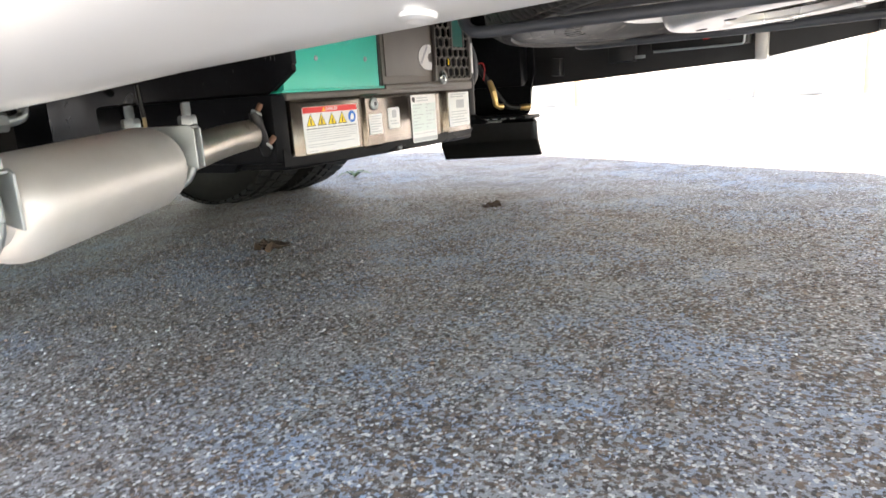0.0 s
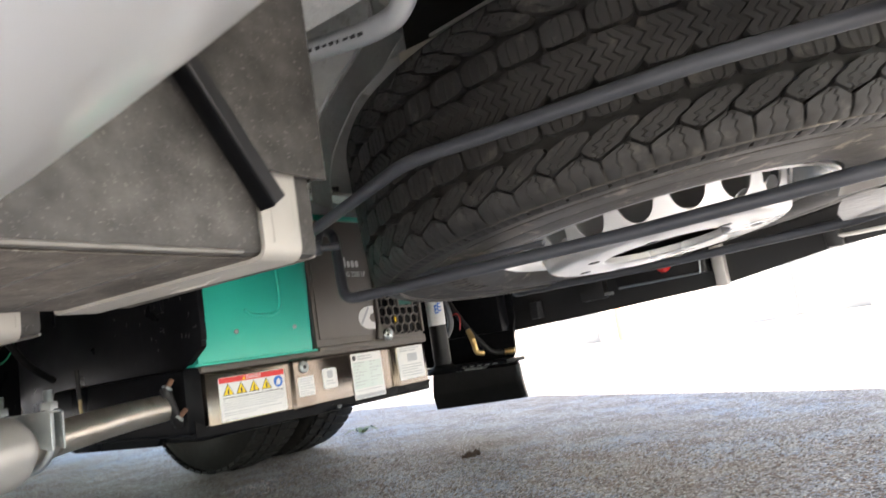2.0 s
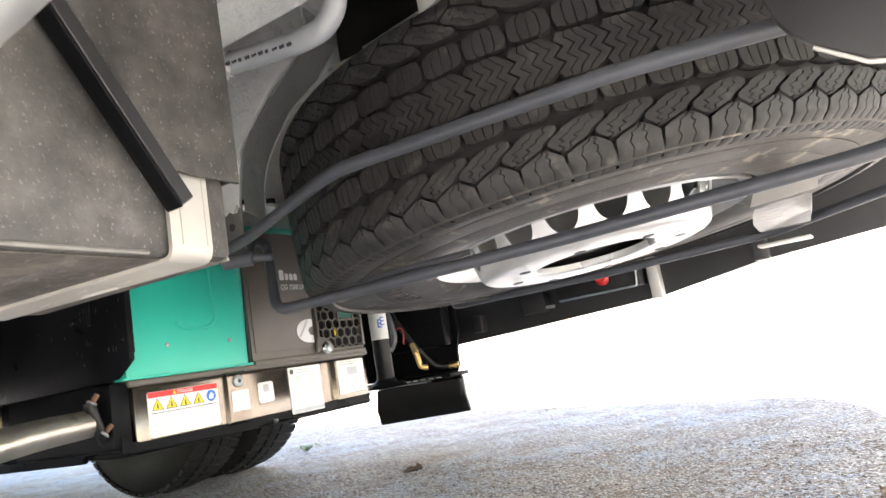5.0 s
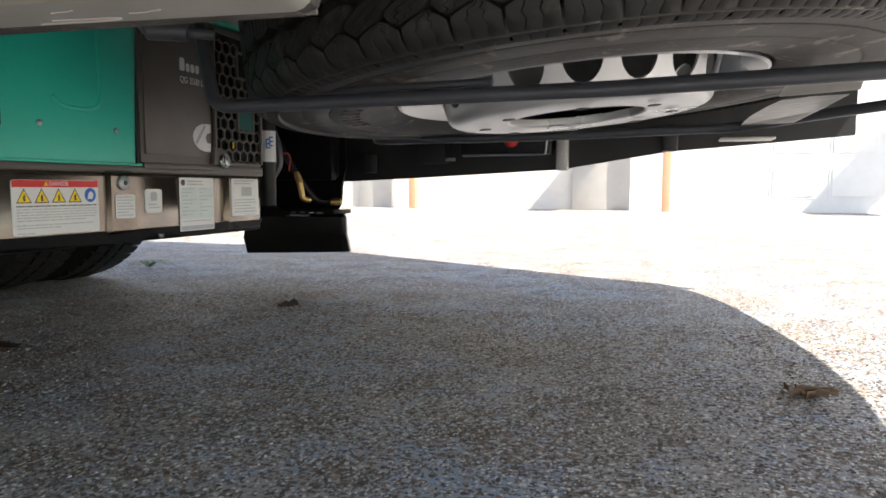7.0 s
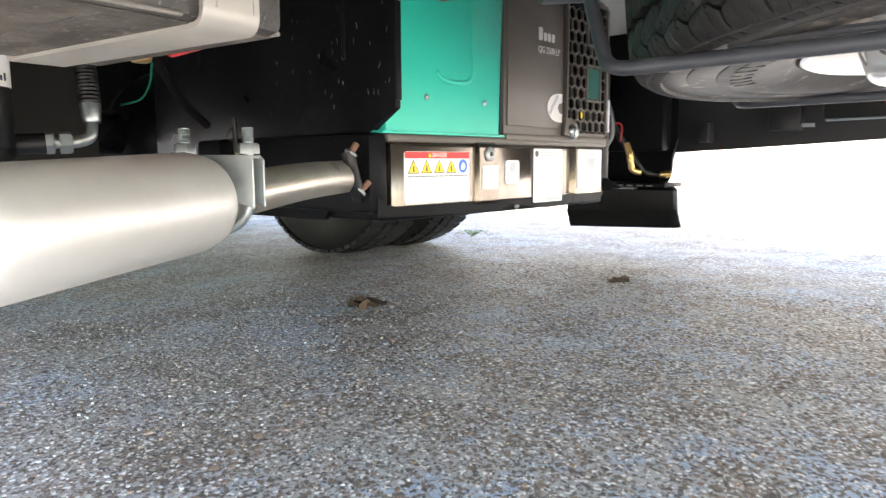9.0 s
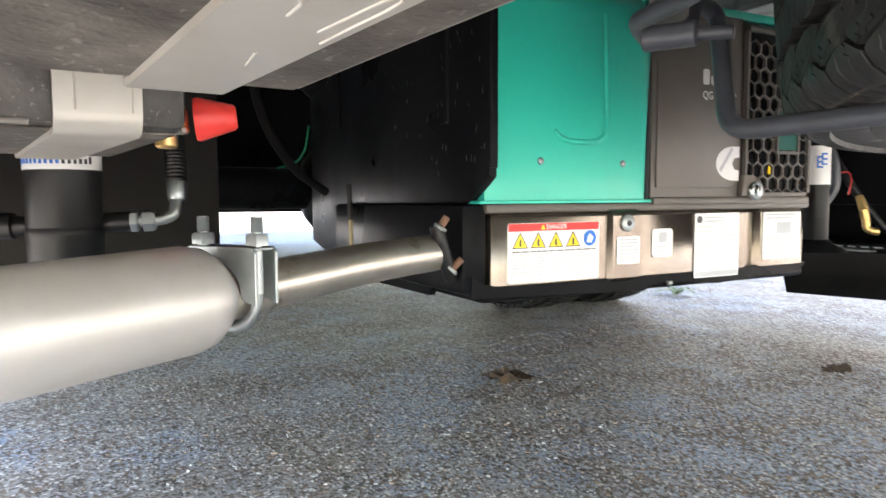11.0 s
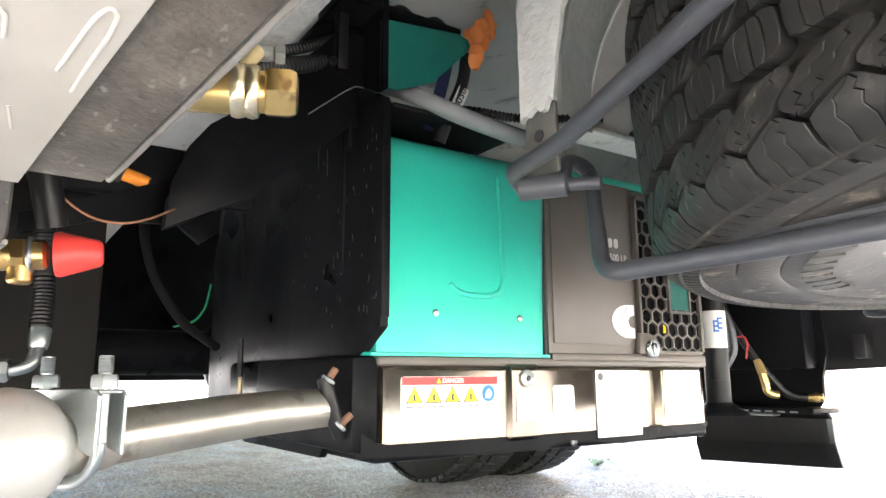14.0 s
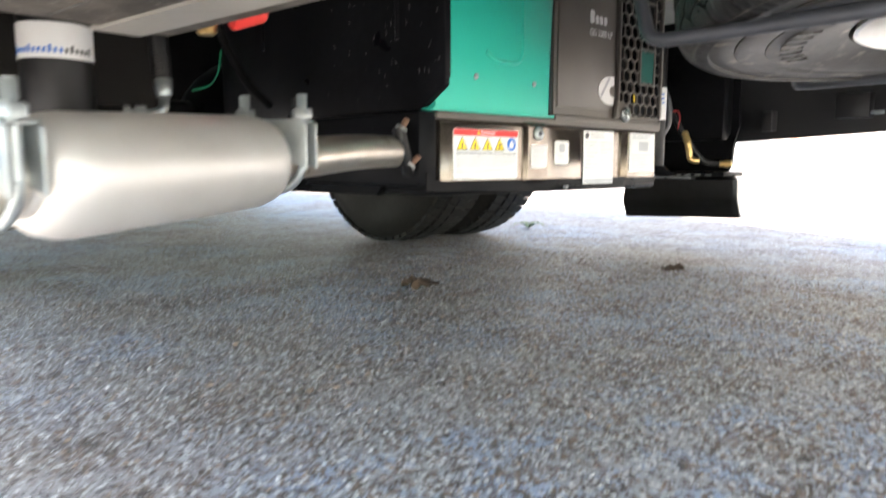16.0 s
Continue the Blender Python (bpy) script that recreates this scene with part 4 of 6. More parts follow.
def clamp(centre, way, r, name="pipe_clamp"):
    """A saddle clamp: a U-bolt round the pipe, a pressed saddle and two nuts."""
    z = Vector(way).normalized()
    up = Vector((0, 0, 1))
    side = z.cross(up).normalized()
    c = Vector(centre)
    u = part(name, tube_bm([c + side * r * math.cos(radians(a)) + up * r * math.sin(radians(a)) for a in range(180, 361, 15)], 0.0042, 10, 0), M_ZINC, muf, "zinc-plated U-bolt clamp")
    for s in (-1, 1):
        top = c + side * s * r
        part("bolt", cyl_bm(top, top + up * (r + 0.030), 0.0042, 12), M_ZINC, u)
        part("nut", hex_bolt_bm(top + up * (r + 0.008), up, 0.0095, 0.009), M_ZINC, u)
        part("thread", lathe_bm([(0.0006 * k, 0.0052 if k % 2 else 0.0044) for k in range(20)] + [(0.012, 0)], top + up * (r + 0.018), up, 12), M_ZINC, u)
    # a pressed channel: two cut-out flanges joined over the top, its ends open round the bolts
    w, h, ri = r + 0.0085, r + 0.007, 0.0225
    saddle = [(-w, -0.009), (-w, h - 0.004), (-w + 0.004, h), (w - 0.004, h), (w, h - 0.004), (w, -0.009), (ri, -0.004)] + [(ri * math.cos(radians(a)), ri * math.sin(radians(a))) for a in range(15, 166, 15)] + [(-ri, -0.004)]
    for d0 in (-0.0135, 0.0085):
        part("saddle_flange", plate_bm(saddle, 0.0028, lambda a, b, d: c + side * a + up * b + z * (d + d0), 0.0006), M_ZINC, u, smooth=False)
    turn_to = Matrix.Translation(c) @ Matrix((side, up, z)).transposed().to_4x4()
    part("saddle_top", box_bm((-w + 0.002, h - 0.003, -0.0105), (w - 0.002, h - 0.0003, 0.0083), 0.0008, 1, turn_to), M_ZINC, u)


clamp((-0.509, 0.473, 0.2662), (0.55, -0.835, 0), 0.029)
clamp(MUF_B + axis.normalized() * 0.019, axis, 0.027)
for end, sign in ((MUF_A, -1), (MUF_B, 1)):
    part("neck_sleeve", cyl_bm(end, end + axis.normalized() * sign * 0.040, 0.0222, 28, 0.0015), M_STEEL, muf, "heat-tinted neck sleeve")
part("inlet_pipe", cyl_bm(MUF_B, MUF_B + axis.normalized() * 0.17, 0.0205, 28), M_STEEL, muf)
# rubber hanger on a bent rod at the pipe's end
hang = part("pipe_hanger", tube_bm([(-0.632, 0.720, 0.308), (-0.630, 0.722, 0.295), (-0.634, 0.736, 0.258), (-0.640, 0.744, 0.248)], 0.0085, 12, 0.02), M_PLASTIC, muf, "black rubber hanger on rusty pins")
for a, b_ in (((-0.630, 0.722, 0.305), (-0.626, 0.730, 0.319)), ((-0.630, 0.736, 0.258), (-0.624, 0.748, 0.271))):
    part("pin", cyl_bm(a, b_, 0.0042, 12, 0.001), M_RUST, hang, "rusty steel pin")
    part("wire_tie", lathe_bm([(0, 0.0075), (0.002, 0.0085), (0.004, 0.0075)], a, Vector(b_) - Vector(a), 12), M_ZINC, hang)


# ---- two strapped tanks beside the side panel ----
def tank(x_end, y_edge, x_back, y_back, z0, z1, label, s0, strap_width, skew):
    """A moulded tank whose rear end faces +x; a silver strap runs round it near its inner edge."""
    way = Vector((x_end - x_back, y_edge - y_back, 0)).normalized()
    inn = Vector((way.y, -way.x, 0))
    org = Vector((x_end, y_edge, z0))
    t = thing("tank", (x_end - 0.12, y_edge - 0.1, z0), label, "tank", "tanks under the side")
    at = Matrix((way, inn, Vector((0, 0, 1)))).transposed().to_4x4()
    at.translation = org
    length = (Vector((x_end, y_edge)) - Vector((x_back, y_back))).length
    part("shell", box_bm((-length, 0, 0), (0, 0.225, z1 - z0), 0.006, 2, at), M_TANK, t, "charcoal moulded shell, dusty and speckled")
    part("base_panel", box_bm((-length + 0.009, 0.004, -0.0014), (-0.009, 0.219, -0.0002), 0.0004, 1, at), M_TANK_BASE, t, "scuffed brown-grey base")
    for v in (0.105, 0.16):
        part("rib", tube_bm([at @ Vector((-length + 0.02, v, -0.0005)), at @ Vector((-0.02, v, -0.0005))], 0.002, 8, 0), M_TANK, t)
    s1 = s0 + strap_width
    u = [(0.0042, z1 - z0), (0.0042, 0.0065), (0.0036, 0.0030), (0.0020, -0.0005), (-0.0010, -0.0029), (-0.0050, -0.0040), (-length + 0.001, -0.004), (-length - 0.0028, -0.0025), (-length - 0.0042, 0.001), (-length - 0.0042, z1 - z0)]
    v = [(-length - 0.0008, z1 - z0), (-length - 0.0008, -0.0008), (-0.0042, -0.0008), (-0.0010, 0.0006), (0.0004, 0.0030), (0.0008, 0.0065), (0.0008, z1 - z0)]
    part("strap", plate_bm(u + v, s1 - s0, lambda a, b, w: at @ Vector((a, s0 + w - skew * a, b))), M_STRAP, t, "flat silver strap")
    for v_ in (s0 + 0.004, s1 - 0.009):
        part("strap_bead", tube_bm([at @ Vector((0.0040, v_, 0.007)), at @ Vector((0.0040, v_, z1 - z0))], 0.0007, 6, 0), M_STRAP, t)
    return t, at


tank_1, at_1 = tank(-0.004, 0.4665, -0.232, 0.4500, 0.381, 0.72, "charcoal moulded tank held by a silver strap, beside the side panel", 0.0222, 0.0335, 0.03)
tank_2, at_2 = tank(-0.331, 0.422, -0.545, 0.395, 0.3725, 0.72, "charcoal moulded tank with a silver strap, ahead of its twin", 0.0225, 0.038, 0.02)
# pale rubbed marks on the near strap's underside
rub = [[(-0.121, 0.4243), (-0.106, 0.4262), (-0.091, 0.4283), (-0.086, 0.4301), (-0.089, 0.4319), (-0.099, 0.4315), (-0.112, 0.4300), (-0.132, 0.4283)],
       [(-0.097, 0.4127), (-0.100, 0.4142), (-0.110, 0.4140)], [(-0.150, 0.4160), (-0.168, 0.4172)], [(-0.060, 0.4230), (-0.071, 0.4252), (-0.077, 0.4238)]]
for line in rub:
    part("rubbed_mark", tube_bm([(x, y, 0.3770) for x, y in line], 0.0005, 6, 0.004), M_RUB, tank_1, "pale rubbed mark")
# worn bright folds along the tanks' lower edges
for m_, length in ((at_1, 0.229), (at_2, 0.215)):
    part("worn_fold", tube_bm([m_ @ Vector((-0.0012, 0.070, 0.0012)), m_ @ Vector((-0.0012, 0.222, 0.0012))], 0.0015, 8, 0), M_FOLD, tank_1 if m_ is at_1 else tank_2, "worn pale fold")
    part("worn_fold", tube_bm([m_ @ Vector((-0.004, 0.0012, 0.0012)), m_ @ Vector((-length + 0.006, 0.0012, 0.0012))], 0.0014, 8, 0), M_FOLD, tank_1 if m_ is at_1 else tank_2, "worn pale fold")
# an overlapping guard panel and its rubber-edged bar on the near tank's end
guard = [(0.4670, 0.4332), (0.4285, 0.4340), (0.4080, 0.4355), (0.3015, 0.592), (0.2014, 0.74), (0.465, 0.74)]
part("guard_panel", plate_bm(guard, 0.003, lambda u, v, w: Vector((0.008 + w, u, v))), M_TANK, tank_1, "dusty charcoal guard panel", smooth=False)
part("guard_return", box_bm((-0.03, 0.4640, 0.436), (0.0078, 0.4668, 0.74)), M_TANK, tank_1)
ba, bb = Vector((0.0090, 0.4120, 0.4100)), Vector((0.0090, 0.2851, 0.598))
up = (bb - ba).normalized()
across = Vector((0, up.z, -up.y))
rot = Matrix((Vector((1, 0, 0)), across, up)).transposed().to_4x4()
rot.translation = ba
part("edge_bar", box_bm((0.0006, -0.0075, 0), (0.0150, -0.0050, 0.30), 0.0010, 2, rot), M_BLACK, tank_1, "black rubber-edged bar")
part("bar_flange", box_bm((0.0100, -0.0049, 0.001), (0.0152, 0.0055, 0.30), 0.0008, 1, rot), M_SKIRT, tank_1)
part("bar_web", box_bm((0.0030, 0.0030, 0.020), (0.0099, 0.0050, 0.30), 0.0005, 1, rot), M_BLACK, tank_1)


# ---- the spare wheel, lying flat under the tail ----
WC = Vector((0.024, 1.160, 0.400))
spin = (Matrix.Translation(WC) @ Matrix.Rotation(radians(-5.2), 4, "Y")).to_4x4()
spare = thing("spare_wheel", (0.024, 1.160, 0.398), "spare light-truck tyre on a silver steel wheel, slung flat", "wheel")
R0, TW = 0.448, 0.236          # outer radius and width of the tyre
TZ = 0.022                     # its lower sidewall above the hub face


def wheel_place(r, a, z):
    return spin @ Vector((r * math.cos(a), r * math.sin(a), z))


def turned(profile, n=96):
    b = bmesh.new()
    rows = [[b.verts.new(wheel_place(r, 2 * math.pi * k / n, z)) for k in range(n)] for z, r in profile]
    for p, q in zip(rows, rows[1:]):
        for k in range(n):
            b.faces.new((p[k], p[(k + 1) % n], q[(k + 1) % n], q[k]))
    return b


def side(z, r, flip):
    return (TZ + (TW - z if flip else z), r)


low = [(0.036, 0.242), (0.014, 0.256), (0.004, 0.285), (0.0, 0.318), (0.0018, 0.345), (0.0030, 0.346), (0.0012, 0.349), (0.0035, 0.380), (0.0052, 0.3805), (0.0038, 0.384), (0.0052, 0.405), (0.0062, 0.416), (0.0040, 0.4172), (0.0036, 0.4270), (0.0078, 0.4310), (0.0165, 0.4340)]
tyre = part("tyre", join(turned([side(z, r, False) for z, r in low]), turned([side(z, r, True) for z, r in low])), M_SIDEWALL, spare, "black all-terrain tyre, dusty at the shoulders")
# darker rubber on the groove floor paints in the shade between blocks
part("groove_floor", turned([side(*low[-1], False), (TZ + 0.045, 0.4350), (TZ + TW / 2, 0.4365), (TZ + TW - 0.045, 0.4350), side(*low[-1], True)]), M_ROAD_TYRE, tyre, "groove floor, the shade between blocks put into black rubber")


def tread_radius(v):
    """v across the tread from -1 to 1."""
    return R0 - 0.004 * v * v - 0.015 * (max(0.0, abs(v) - 0.76) / 0.24) ** 1.7


# how far out each row of blocks lies, from the crown to the rolled shoulder
TREAD_SPAN = [(0.0, 0.0), (0.182, 0.198), (0.215, 0.235), (0.425, 0.470), (0.480, 0.535), (0.605, 0.675), (0.690, 0.785), (0.713, 0.815), (0.935, 1.040)]


def strip_block(b, rows, root=0.0115, soft=0.0006):
    """A block between a left and a right edge, given as rows of (v, left, right) angles across the tread."""
    def at(a, v, sink):
        w = along(TREAD_SPAN, abs(v))
        flat = min(w, 0.93)
        over = w - flat                      # the shoulder rolls over on to the sidewall
        r = tread_radius(flat) - over * TW * 0.98 - sink * (1 - min(1.0, over * 8))
        h = flat * TW / 2 + 0.0075 * math.sin(min(1.0, over / 0.11) * math.pi / 2) - sink * min(1.0, over * 8) * 0.5
        return b.verts.new(wheel_place(r, a, TZ + TW / 2 + math.copysign(h, v)))
    eps = soft / R0
    top = [(at(l + eps, v, 0.0), at((l + r) / 2, v, 0.0), at(r - eps, v, 0.0)) for v, l, r in rows]
    rim = [(at(l, v, soft), at(r, v, soft)) for v, l, r in rows]
    foot = [(at(l, v, root), at(r, v, root)) for v, l, r in rows]
    for i in range(len(rows) - 1):
        t, u = top[i], top[i + 1]
        b.faces.new((t[0], t[1], u[1], u[0]))
        b.faces.new((t[1], t[2], u[2], u[1]))
        for side_ in (0, 1):
            e = 2 * side_
            b.faces.new((t[e], u[e], rim[i + 1][side_], rim[i][side_]))
            b.faces.new((rim[i][side_], rim[i + 1][side_], foot[i + 1][side_], foot[i][side_]))
    for i in (0, -1):
        b.faces.new((top[i][0], top[i][1], top[i][2], rim[i][1], rim[i][0]))
        b.faces.new((rim[i][0], rim[i][1], foot[i][1], foot[i][0]))


def sliced(b, rows, cuts, zig, gap=0.0015):
    """A block cut into slices by wavering sipes that run from one end of its rows to the other."""
    for c in range(cuts + 1):
        out = []
        for j, (v, l, r) in enumerate(rows):
            def edge(k):
                if k in (0, cuts + 1):
                    return l + (r - l) * k / (cuts + 1)
                return l + (r - l) * k / (cuts + 1) + (zig if j % 2 else -zig)
            lo, hi = edge(c), edge(c + 1)
            out.append((v, lo + (gap / 2 if c else 0), hi - (gap / 2 if c < cuts else 0)))
        strip_block(b, out)


PITCHES = 60
b = bmesh.new()
step = 2 * math.pi / PITCHES
for k in range(PITCHES):
    a = k * step
    for s, off in ((-1, 0.0), (1, 0.5)):
        c = a + off * step
        # shoulder block: a low gable towards the centre, upright sides, rolling over the edge
        rows = [(s * v, c + step * l, c + step * r) for v, l, r in ((0.650, 0.57, 0.65), (0.672, 0.36, 0.77), (0.695, 0.16, 0.87), (0.713, 0.035, 0.955), (0.75, 0.025, 0.965), (0.80, 0.03, 0.960),
                                                                   (0.85, 0.025, 0.965), (0.90, 0.03, 0.960), (0.935, 0.05, 0.950))]
        sliced(b, rows, 2, 0.030 * step)
        # tie bar at the foot of the gap between two shoulder blocks
        rows = [(s * v, c - 0.040 * step, c + 0.032 * step) for v in (0.905, 0.935)]
        strip_block(b, rows, 0.010, 0.0002)
        # leaning block of the second row: a point between two shoulder blocks, a ragged head
        rows = [(s * v, c + step * l, c + step * r) for v, l, r in ((0.690, 0.945, 1.065), (0.667, 0.845, 1.25), (0.645, 0.745, 1.45), (0.628, 0.700, 1.570), (0.605, 0.720, 1.625),
                                                                   (0.578, 0.84, 1.75), (0.555, 0.98, 1.885), (0.528, 1.06, 1.965), (0.500, 1.28, 1.96), (0.480, 1.50, 1.82))]
        sliced(b, rows, 2, 0.055 * step)
        # inner row of trapezoid blocks with straight cross sipes
        rows = [(s * v, c + step * l, c + step * r) for v, l, r in ((0.425, 0.24, 0.78), (0.400, 0.07, 0.93), (0.34, 0.03, 0.97), (0.27, 0.03, 0.97), (0.235, 0.07, 0.93), (0.215, 0.22, 0.80))]
        sliced(b, rows, 3, 0.0, 0.0015)
    # centre row of chevron blocks
    c = a + 0.3 * step
    rows = [(v, c + step * (l + bow), c + step * (l + bow + w)) for v, l, w, bow in ((-0.182, 0.14, 0.66, 0.0), (-0.13, 0.0, 0.95, 0.06), (-0.065, 0.0, 0.95, 0.26), (0.0, 0.0, 0.95, 0.08), (0.065, 0.0, 0.95, 0.28), (0.13, 0.0, 0.95, 0.10), (0.182, 0.16, 0.66, 0.04))]
    sliced(b, rows, 3, 0.0, 0.0015)
part("tread", b, M_RUBBER, tyre, "deep siped tread blocks")
# moulded lettering too worn to read, as raised bars round the sidewall
for k in range(9):
    a0 = radians(186 + 5.2 * k)
    pts = [wheel_place(r, a0 + d, TZ - 0.0004) for r, d in ((0.305, 0.0), (0.305, 0.055), (0.330, 0.055), (0.330, 0.0))]
    bb_ = bmesh.new()
    lo = [bb_.verts.new(p) for p in pts]
    hi = [bb_.verts.new(p + Vector((0, 0, 0.004))) for p in pts]
    bb_.faces.new(lo)
    bb_.faces.new(hi)
    for i in range(4):
        bb_.faces.new((lo[i], lo[(i + 1) % 4], hi[(i + 1) % 4], hi[i]))
    part("raised_letter", bb_, M_SIDEWALL, tyre, smooth=False)

# steel wheel: a deep dish with a ring of hand holes, hub face downward
wheel = part("rim", turned([(TZ + 0.040, 0.240), (TZ + 0.012, 0.251), (TZ + 0.010, 0.247), (TZ + 0.016, 0.243), (TZ + 0.034, 0.232), (TZ + 0.07, 0.228), (TZ + 0.085, 0.214), (TZ + 0.18, 0.214), (TZ + 0.20, 0.232), (TZ + 0.235, 0.248)]), M_RIM, spare, "silver painted steel rim")


def dish_bm():
    """The dish wall between rim and hub face with open hand holes."""
    b = bmesh.new()
    holes, z0, z1, n = 18, 0.014, 0.080, 8
    arc_w = 2 * math.pi / holes

    def wall_at(u, z):
        return b.verts.new(wheel_place(0.1825 + 0.30 * (z - z0), u, z))
    for k in range(holes):
        mid = k * arc_w
        edge = [(-1 + 2 * i / n, -1.0) for i in range(n)] + [(1.0, -1 + 2 * i / n) for i in range(n)] + [(1 - 2 * i / n, 1.0) for i in range(n)] + [(-1.0, 1 - 2 * i / n) for i in range(n)]
        rings = []
        for f in (1.0, 0.5, 0.0):
            row = []
            for u, w in edge:
                h = math.hypot(u, w)
                eu, ew = 0.70 * u / h, 0.86 * w / h
                uu, ww = eu + (u - eu) * f, ew + (w - ew) * f
                row.append(wall_at(mid + uu * arc_w / 2, (z0 + z1) / 2 + ww * (z1 - z0) / 2))
            rings.append(row)
        for p, q in zip(rings, rings[1:]):
            for i in range(4 * n):
                b.faces.new((p[i], p[(i + 1) % (4 * n)], q[(i + 1) % (4 * n)], q[i]))
    N = holes * n
    for profile in ([(0.214, 0.125), (0.210, 0.105), (0.1825 + 0.30 * (z1 - z0), z1)],
                    [(0.1825, z0), (0.1810, 0.009), (0.1780, 0.0050), (0.173, 0.002), (0.167, 0.0006), (0.160, 0.0), (0.130, 0.0), (0.103, 0.0), (0.097, 0.0006), (0.0945, 0.003), (0.094, 0.012)]):
        rows = [[b.verts.new(wheel_place(r, 2 * math.pi * (k + 0.5 * 0) / N - arc_w / 2, z)) for k in range(N)] for r, z in profile]
        for p, q in zip(rows, rows[1:]):
            for k in range(N):
                b.faces.new((p[k], p[(k + 1) % N], q[(k + 1) % N], q[k]))
    bmesh.ops.remove_doubles(b, verts=b.verts[:], dist=0.0002)
    bmesh.ops.recalc_face_normals(b, faces=b.faces[:])
    bmesh.ops.solidify(b, geom=b.faces[:], thickness=0.0035)
    return b


part("dish", dish_bm(), M_RIM, wheel, "silver dish with round hand holes")
for k in range(8):
    part("stud_hole", lathe_bm([(0, 0), (0, 0.0085), (0.0012, 0.0085), (0.0012, 0)], wheel_place(0.130, radians(45 * k + 10), -0.0044), spin.to_3x3() @ Vector((0, 0, 1)), 14), M_INK, wheel)
# added disc, its black stands for the unlit inside of the wheel
part("hub_plate", lathe_bm([(0, 0), (0, 0.150), (0.006, 0.150), (0.006, 0)], wheel_place(0, 0, 0.020), spin.to_3x3() @ Vector((0, 0, 1)), 40), M_BLACK, spare, "black disc added for the shade inside the hub hole")
part("valve", cyl_bm(wheel_place(0.222, radians(318), 0.085), wheel_place(0.214, radians(318), 0.040), 0.0045, 12, 0.001), M_BRASS, wheel, "brass valve stem")

# ---- the carrier of bent round bar ----
RB = 0.0078
carrier = thing("spare_carrier", (-0.37, 0.82, 0.48), "slate-grey bent bar carrier cradling the spare wheel", "carrier")
part("front_bar", tube_bm([(-0.402, 0.812, 0.470), (-0.402, 0.790, 0.486), (-0.325, 0.772, 0.486), (-0.092, 0.698, 0.507), (0.228, 0.690, 0.499), (0.62, 0.70, 0.470)], RB, 16, 0.03), M_ROD, carrier)
part("under_bar", tube_bm([(-0.372, 0.822, 0.473), (-0.392, 0.848, 0.507), (-0.401, 0.889, 0.507), (-0.336, 0.829, 0.3905), (-0.26, 0.836, 0.3915), (0.10, 0.842, 0.3945), (0.40, 0.836, 0.402), (0.62, 0.835, 0.43)], RB, 16, 0.022), M_ROD, carrier)
part("far_bar", tube_bm([(-0.48, 1.62, 0.42), (-0.40, 1.42, 0.3925), (-0.07, 1.415, 0.3935), (0.26, 1.395, 0.401), (0.335, 1.33, 0.408), (0.62, 1.10, 0.43)], RB, 16, 0.035), M_ROD, carrier)
sleeve = part("hinge_sleeve", cyl_bm((-0.400, 0.798, 0.4725), (-0.362, 0.822, 0.4725), 0.0108, 20, 0.002), M_ROD, carrier)
part("sleeve_bolt", cyl_bm((-0.366, 0.820, 0.4725), (-0.340, 0.838, 0.4705), 0.0056, 16, 0.001), M_ROD, sleeve)
part("weld_strip", tube_bm([(-0.22, 0.853, 0.4065), (-0.02, 0.845, 0.4065)], 0.004, 8, 0), M_ROD, carrier)


def bent_plate(corners, thick):
    b = bmesh.new()
    b.faces.new([b.verts.new(p) for p in corners])
    bmesh.ops.solidify(b, geom=b.faces[:], thickness=thick)
    bmesh.ops.bevel(b, geom=b.edges[:], offset=0.001, segments=1, affect="EDGES")
    return b


plate = part("cross_plate", bent_plate([(0.272, 1.056, 0.404), (0.300, 1.046, 0.4055), (0.338, 1.040, 0.406), (0.330, 1.160, 0.401), (0.320, 1.277, 0.396), (0.250, 1.277, 0.395), (0.252, 1.19, 0.3985), (0.262, 1.11, 0.402)], 0.004), M_GREYSTEEL, carrier, "grey steel cross plate with a notch")
# the wing's paler metal stands for light catching its tilted face
part("plate_wing", bent_plate([(0.268, 1.052, 0.407), (0.345, 1.030, 0.409), (0.352, 1.020, 0.437), (0.280, 1.040, 0.431)], 0.004), M_ALU, plate, "wing in paler metal for the light on its tilted face")
part("plate_arm", bent_plate([(0.250, 1.281, 0.395), (0.320, 1.281, 0.396), (0.318, 1.385, 0.402), (0.262, 1.385, 0.401)], 0.004), M_DARKPLATE, plate)
part("plate_foot", box_bm((0.230, 1.378, 0.380), (0.312, 1.425, 0.3845), 0.0015), M_ALU, plate)


# ---- hydraulic levelling jacks ----
def jack(name_at, r, z_top, z_bot, label):
    x, y = name_at
    j = thing("levelling_jack", (x, y, z_bot), label, "hydraulic jack", "levelling jacks")
    part("cylinder", lathe_bm([(z_bot, 0), (z_bot, r * 0.9), (z_bot + 0.006, r), (z_top - 0.01, r), (z_top, r * 0.9), (z_top, 0)], (x, y, 0), (0, 0, 1), 40), M_PLASTIC, j, "glossy black cylinder")
    return j


J1 = (-0.755, 0.355)
j1 = jack(J1, 0.0352, 0.64, 0.240, "black hydraulic levelling jack with a white maker's band")
b1 = part("band", lathe_bm([(0.369, 0.0360), (0.405, 0.0360)], (*J1, 0), (0, 0, 1), 40), M_PAPER, j1, "white printed band")
